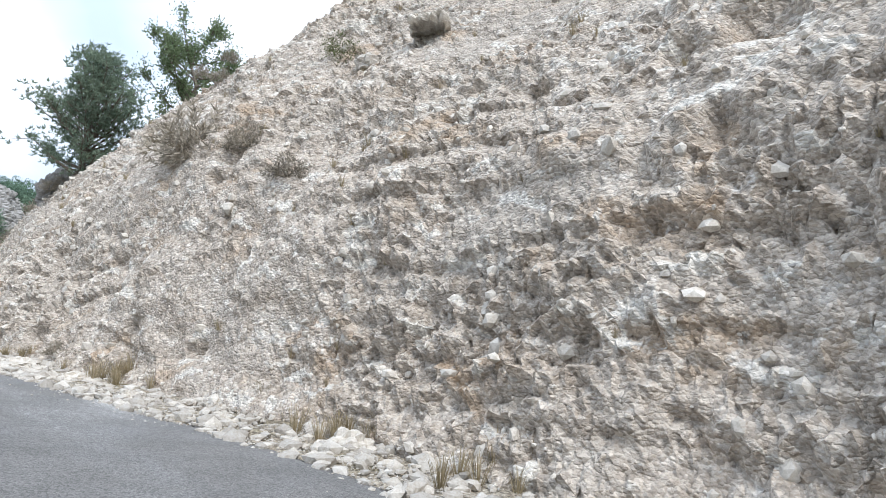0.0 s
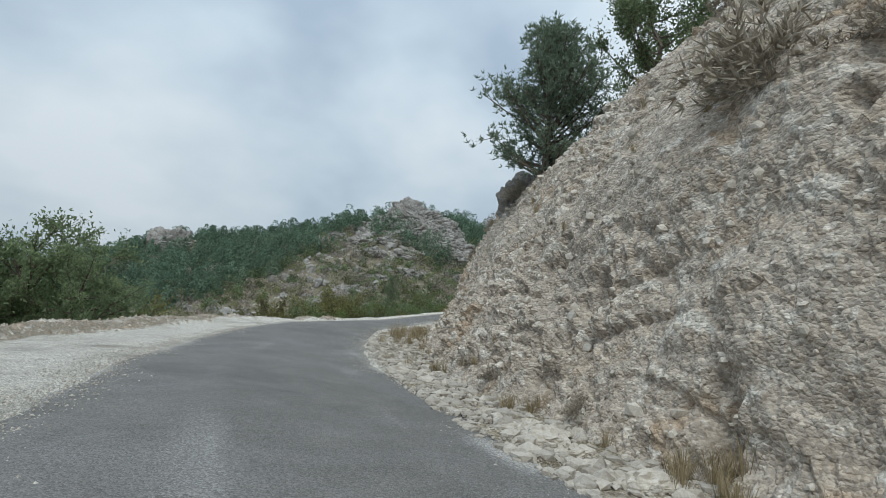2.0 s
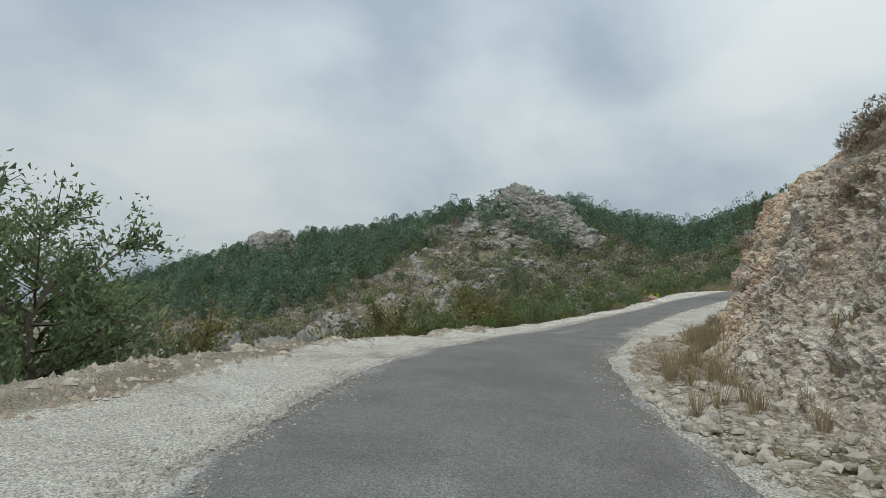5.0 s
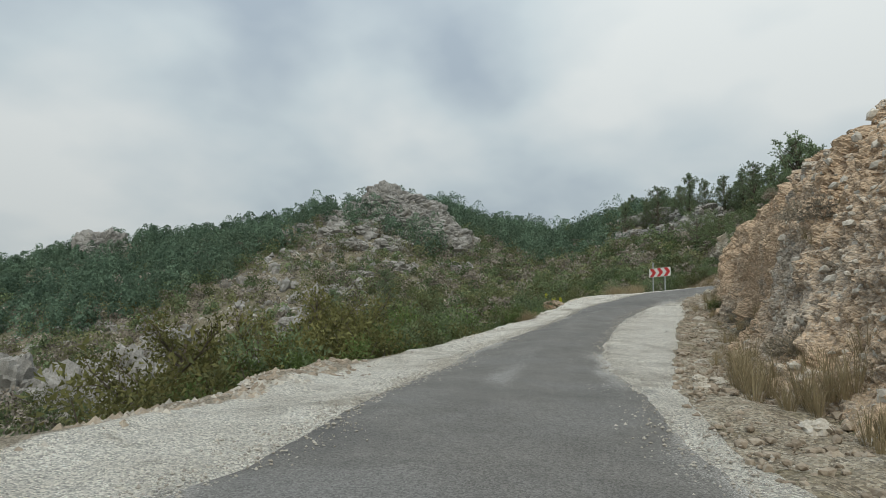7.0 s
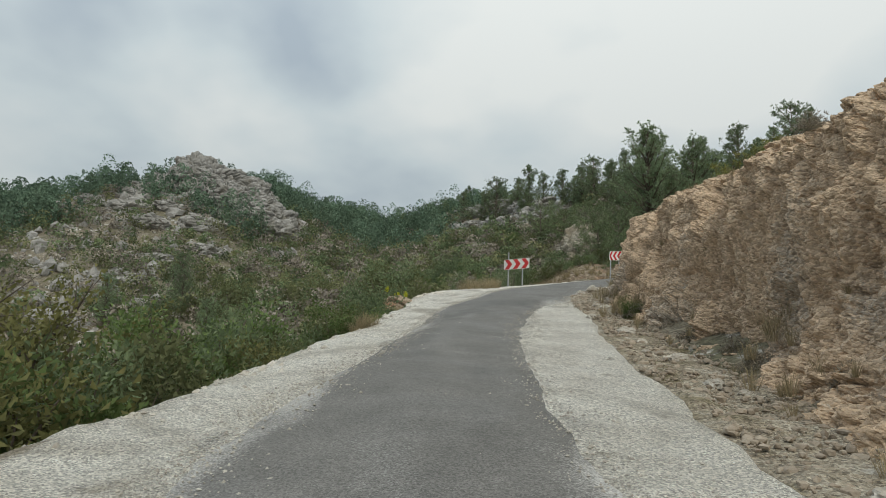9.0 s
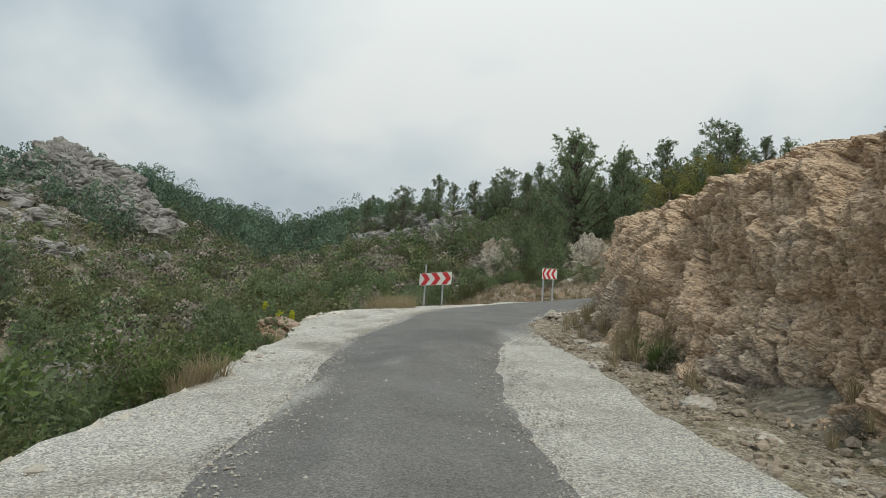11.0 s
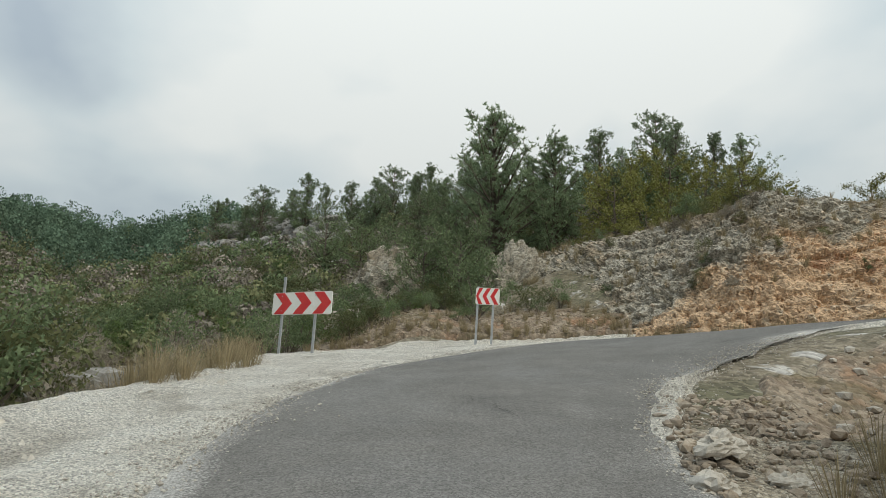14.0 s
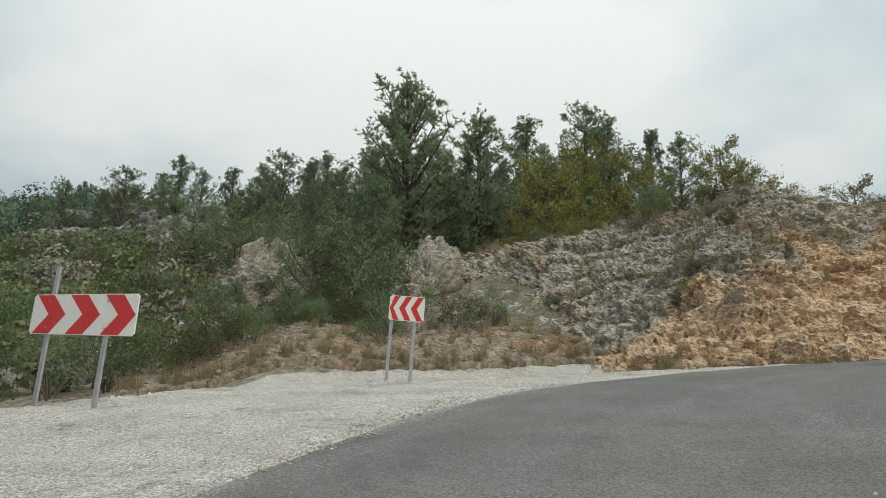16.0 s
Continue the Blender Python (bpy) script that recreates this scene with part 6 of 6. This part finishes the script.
def plant_dry():
    """Grey twiggy cushions and straw grass."""
    rng = np.random.default_rng(17)
    first = twig_bush(51, 0.42, 0.45, "grey leafless cushion shrub on the rock", pose(-6.34, 12.98, 4.85, 0, 0, 0), "dry shrubs")
    for x, y, z, k in ((-6.1, 12.75, 4.6, 2.5), (-5.8, 12.5, 4.35, 2.0), (-5.0, 12.0, 4.5, 1.0), (-4.48, 11.5, 4.55, 1.1), (-7.6, 15.6, 7.8, 0.6), (-7.0, 15.9, 8.4, 0.6), (-3.33, 10.42, 3.7, 0.9), (-16.54, 21.9, 4.1, 0.8), (-16.55, 22.7, 5.2, 1.0), (-14.0, 19.9, 5.4, 1.0), (-21.1, 29.3, 4.3, 0.9)):
        copy_thing(first, pose(x, y, z, 0, 0, rng.uniform(0, 360)) @ Matrix.Scale(k, 4))
    copy_thing(KINDS[1], pose(-3.26, 13.12, 7.0, 0, 0, 30) @ Matrix.Scale(0.5, 4))
    for position, row, k in ((8.2, 0.93, 1.0), (17, 0.97, 0.9), (20, 0.9, 0.9), (22.5, 0.86, 1.0), (26, 0.9, 0.9),
                             (14, 0.04, 0.7), (17.5, 0.05, 0.6), (19.5, 0.06, 0.7), (34, 0.3, 1.0), (36, 0.5, 0.9), (37.5, 0.15, 1.0), (39.5, 0.55, 0.8), (42, 0.2, 1.0), (44, 0.15, 0.9),
                             (46.5, 0.1, 0.9), (48, 0.12, 1.1), (50, 0.1, 0.9), (52, 0.08, 1.0), (54, 0.08, 0.9), (46, 0.8, 0.7), (51, 0.9, 0.6), (30, 0.7, 1.0), (32, 0.45, 0.9), (28.5, 0.5, 0.8)):
        copy_thing(first, pose(*cut_at(position, row), 0, 0, rng.uniform(0, 360)) @ Matrix.Scale(k * rng.uniform(0.6, 0.95), 4))
    big = twig_bush(52, 1.0, 1.3, "tangle of bare grey twigs in the gully", stand(-38, 57), "dry shrubs")
    n = 60
    x, y = rng.uniform(-50, -36, n), rng.uniform(46, 76, n)
    copies(big, zip(x, y, terrain(x, y) - 0.1), rng.uniform(0.6, 1.3, n))
    copies(big, [(x, y, on_ground(x, y, 0.1)) for x, y in ((-31.4, 79.6), (-30.8, 80.4), (-36.4, 56.6), (-37.2, 54.8), (-36.8, 52.9), (-37.9, 51.2))], (1.2, 1.1, 1.15, 1.1, 1.2, 1.0))
    for k in range(40):
        i = rng.integers(0, BANK_GRID[0].shape[0])
        j = rng.integers(8, BANK_GRID[0].shape[1] - 5)
        copy_thing(first, pose(*cut_spot(BANK_GRID, i, j), 0, 0, rng.uniform(0, 360)) @ Matrix.Scale(rng.uniform(0.5, 1.1), 4))
    for k in range(44):
        i = rng.integers(0, BANK_GRID[0].shape[0])
        j = int(rng.uniform(0.25, 0.98) * BANK_GRID[0].shape[1])
        copy_thing(KINDS[(1, 2, 1, 0)[k % 4]], pose(*cut_spot(BANK_GRID, i, j), 0, 0, rng.uniform(0, 360)) @ Matrix.Scale(rng.uniform(0.2, 0.38) + (0.35 if j > 0.75 * BANK_GRID[0].shape[1] else 0), 4))
    # straw grass: beside the signs, at the foot of the cut, on its ledges
    spots = []
    for _ in range(260):
        x, y = rng.normal(-35.3, 0.8), rng.uniform(54.5, 61.8)
        s, o, _z = to_road(np.array([x]), np.array([y]))
        if o[0] < OUT_L(s)[0] - 0.3:
            spots.append((x, y, on_ground(x, y), rng.uniform(0.9, 1.6)))
    clumps = [(-5.9, 11.0, 9, 0.9), (-5.5, 10.7, 7, 0.8), (-7.5, 12.0, 6, 0.7), (-9.2, 13.1, 6, 0.6), (-13.2, 15.7, 5, 0.6), (-17.3, 19.2, 8, 0.9), (-18.6, 21.0, 9, 1.0), (-19.6, 22.8, 9, 1.0), (-20.3, 24.6, 8, 0.9),
              (-20.9, 26.7, 14, 1.15), (-21.6, 28.0, 14, 1.15), (-22.2, 29.3, 10, 1.0)]
    clumps += [(-22.8, 31.0, 6, 0.8), (-23.3, 34.5, 5, 0.7), (-23.4, 36.6, 7, 0.9), (-24.4, 39.5, 4, 0.6), (-25.3, 41.9, 4, 0.7),
              (-25.6, 44.0, 9, 0.9), (-25.8, 45.2, 12, 1.0), (-26.3, 47.2, 16, 1.05), (-26.4, 48.4, 16, 1.05), (-26.3, 49.4, 9, 0.9), (-1.5, 7.9, 8, 0.8), (0.2, 6.6, 6, 0.8), (-3.2, 9.4, 4, 0.7)]
    for cx, cy, n, k in clumps:
        for _ in range(n):
            x, y = cx + rng.normal(0, 0.32), cy + rng.normal(0, 0.32)
            s, o, _z = to_road(np.array([x]), np.array([y]))
            spots.append((x, y, float(bench(s, o)[0]) + max(0.0, float((o - TOE(s))[0])) * 0.6, k * rng.uniform(0.6, 1.1)))
    for _ in range(150):
        i, j = rng.integers(0, APRON_GRID[0].shape[0]), rng.integers(2, APRON_GRID[0].shape[1])
        spots.append((*cut_spot(APRON_GRID, i, j), rng.uniform(0.35, 0.8)))
    for _ in range(260):
        i, j = rng.integers(0, len(CUT_POS)), int(rng.uniform(0.02, 1.0) * 170)
        if CUT_POS[i] < 64:
            spots.append((*cut_spot(CUT_GRID, i, j), rng.uniform(0.2, 0.5)))
    for _ in range(420):
        i, j = rng.integers(0, BANK_GRID[0].shape[0]), int(rng.uniform(0.12, 1.0) ** 0.7 * (BANK_GRID[0].shape[1] - 1))
        spots.append((*cut_spot(BANK_GRID, i, j), rng.uniform(0.4, 0.95)))
    for grid, n in ((BANK_GRID, 150), (APRON_GRID, 60)):
        for _ in range(n):
            i, j = rng.integers(0, grid[0].shape[0]), rng.integers(1, 6)
            x, y, z = cut_spot(grid, i, j)
            spots.append((x, y, max(z, on_ground(x, y)), rng.uniform(0.5, 0.95)))
    s = rng.uniform(53.5, 62.5, 130)
    x, y = from_road(s, OUT_L(s) - WIDE_L(s) - 0.3 - rng.gamma(1.5, 0.8, 130))
    for px, py in zip(x, y):
        spots.append((px, py, on_ground(px, py), rng.uniform(0.5, 1.2)))
    for _ in range(12):
        px, py = -31.95 + rng.normal(0, 0.15), 40.2 + rng.normal(0, 0.2)
        spots.append((px, py, on_ground(px, py) + 0.05, rng.uniform(0.7, 1.0)))
    v, f = blades(np.array(spots), rng, 48, 0.6, 0.0045)
    tagged(new("dry_grass", mesh_from("dry_grass", v, f, M_DRY)), "straw coloured tussocks of dry grass", "grass", kind="stuff")


plant_dry()


def plant_apron():
    """Low growth on the rubble behind the signs."""
    rng = np.random.default_rng(19)
    for px, py, pk in ((-35.6, 68.2, 1.0), (-34.6, 69.2, 1.1), (-36.8, 67.4, 0.9), (-37.8, 66.2, 0.8), (-35.2, 70.4, 1.3), (-38.6, 67.8, 1.2)):
        copy_thing(KINDS[0], stand(px, py, None, None, pk))
    for k in range(34):
        i, j = rng.integers(0, APRON_GRID[0].shape[0]), rng.integers(14, APRON_GRID[0].shape[1])
        copy_thing(KINDS[(0, 1, 1, 0)[k % 4]], pose(*cut_spot(APRON_GRID, i, j), 0, 0, rng.uniform(0, 360)) @ Matrix.Scale(rng.uniform(0.3, 0.75) * (1.5 if j > 50 else 1), 4))
    n = 30
    x, y = rng.uniform(-46, -27.5, n), rng.uniform(70.5, 80, n)
    for k in range(n):
        copy_thing(KINDS[(0, 1, 0, 3)[k % 4]], stand(x[k], y[k], on_ground(x[k], y[k], -0.1), None, rng.uniform(0.7, 1.5)))


plant_apron()


def broom(seed, m, label):
    """A broom shrub: a sheaf of thin green stems that arch outwards."""
    rng = np.random.default_rng(seed)
    spots = np.c_[rng.normal(0, 0.12, (9, 2)), np.zeros(9), rng.uniform(0.9, 1.5, 9)]
    ob = tagged(new("broom_shrub", mesh_from("broom_shrub", *blades(spots, rng, 150, 0.75, 0.004), M_BRIGHT)), label, "shrub")
    ob.matrix_basis = m
    return ob


broom(63, pose(-25.7, 44.5, 3.55) @ Matrix.Scale(0.8, 4), "green wispy broom shrub at the foot of the cliff")
broom(64, pose(-25.6, 43.3, 3.4) @ Matrix.Scale(0.7, 4), "small green broom shrub among rubble below the cliff")


def spurge(m):
    """A spurge with upright leafy stems and lime yellow flower heads."""
    rng = np.random.default_rng(61)
    ob = thing("spurge_plant", "yellow-flowering spurge on the edge of the drop", "flowering plant", "", m)
    for k in range(7):
        a, ln = k * 0.9 + 0.3, rng.uniform(0.75, 1.1)
        tip = np.array([0.55 * np.cos(a) * (0.4 + 0.6 * (k % 2)), 0.55 * np.sin(a) * (0.4 + 0.6 * (k % 2)), ln])
        u = np.linspace(0, 1, 4)[:, None]
        stem = part("stem", mesh_from("stem", *tubes([np.c_[tip * u, np.linspace(0.012, 0.007, 4)]], 5), M_OLIVE), None, ob)
        c = tip * rng.uniform(0.15, 0.8, (60, 1)) + rng.normal(0, 0.01, (60, 3))
        part("stem_foliage", mesh_from("stem_foliage", *sprays(c, rng, 1, 0.09, 0.02, np.repeat(np.array([[0, 0, 0.4]]), 60, 0)), M_OLIVE), None, stem)
        if k < 5:
            c = tip + unit(rng.normal(0, 1, (300, 3))) * rng.uniform(0.5, 1, (300, 1)) * np.array([0.07, 0.07, 0.13])
            part("flower_head", mesh_from("flower_head", *leaves(c, rng, 0.04), M_SPURGE), None, ob, "lime yellow flower head")
    return ob


spurge(stand(-35.0, 49.5, 3.6, 20))
boulder(71, pose(-34.2, 48.8, 3.62, 0, 0, 75), (1.4, 0.8, 0.58), "flat orange limestone boulder at the edge of the drop", M_ORANGE)
boulder(72, pose(-34.7, 47.8, 3.25, 0, 0, 10), (0.7, 0.55, 0.5), "grey and orange boulder at the edge of the drop", M_ORANGE)
boulder(73, pose(-34.3, 51.6, 4.35, 0, 0, 60), (1.0, 0.65, 0.38), "low pale boulder beside the gravel", M_STONE)
boulder(74, pose(-32.6, 68.5, 6.0, 0, 0, 0), (0.9, 0.6, 0.45), "pale rounded boulder behind the bend sign", M_STONE)
boulder(75, pose(-29.2, 18.7, 0.75, 0, 0, 30), (0.32, 0.26, 0.36), "square white limestone block on the berm", M_STONE)
boulder(77, pose(-1.1, 12.2, 7.3, 0, 12, 70), (0.9, 0.55, 0.2), "overhanging ledge block on top of the cut", M_STONE)
boulder(78, pose(-2.5, 12.45, 6.75, 0, 0, 30), (0.35, 0.3, 0.28), "white rock near the top of the cut", M_STONE)
boulder(79, pose(-14.3, 20.9, 5.2, 0, 0, 60), (0.9, 0.8, 1.1), "dark weathered rock beside the pine", M_LIME)
boulder(80, pose(-1.3, 7.5, -0.3, 0, 0, 15), (0.4, 0.3, 0.24), "large cream limestone block on the verge", M_STONE)
boulder(82, pose(-23.4, 54.9, 5.05, 0, 0, 70), (0.30, 0.22, 0.24), "white angular boulder on the inner verge", M_STONE)
boulder(76, pose(-27.5, 50.6, 4.85, 0, 0, 20), (0.2, 0.14, 0.13), "white boulder at the inside of the bend", M_STONE)


def build_boulders():
    rng = np.random.default_rng(81)
    for k in range(46):
        s = rng.uniform(2, 62)
        d = float(TOE(s)) - rng.uniform(0.1, 1.0)
        x, y = from_road(s, d)
        r = rng.uniform(0.07, 0.17)
        boulder(100 + k % 9, pose(float(x), float(y), float(bench(s, d)), 0, 0, rng.uniform(0, 360)), (r * 1.3, r, r * 0.75), "pale fallen rock at the foot of the cut", M_STONE, "fallen rocks")
    for k, (s, d, r) in enumerate(((13.2, 3.7, 0.26), (13.8, 3.6, 0.18), (12.6, 3.8, 0.2), (12.0, 3.7, 0.15), (14.3, 3.6, 0.14), (11.4, 3.9, 0.24), (10.5, 3.8, 0.18))):
        x, y = from_road(s, d)
        boulder(120 + k, pose(float(x), float(y), float(bench(s, d)), 0, 0, 40 * k), (r * 1.3, r, r * 0.6), "broken slab of cream limestone on the verge", M_STONE, "fallen rocks")


build_boulders()
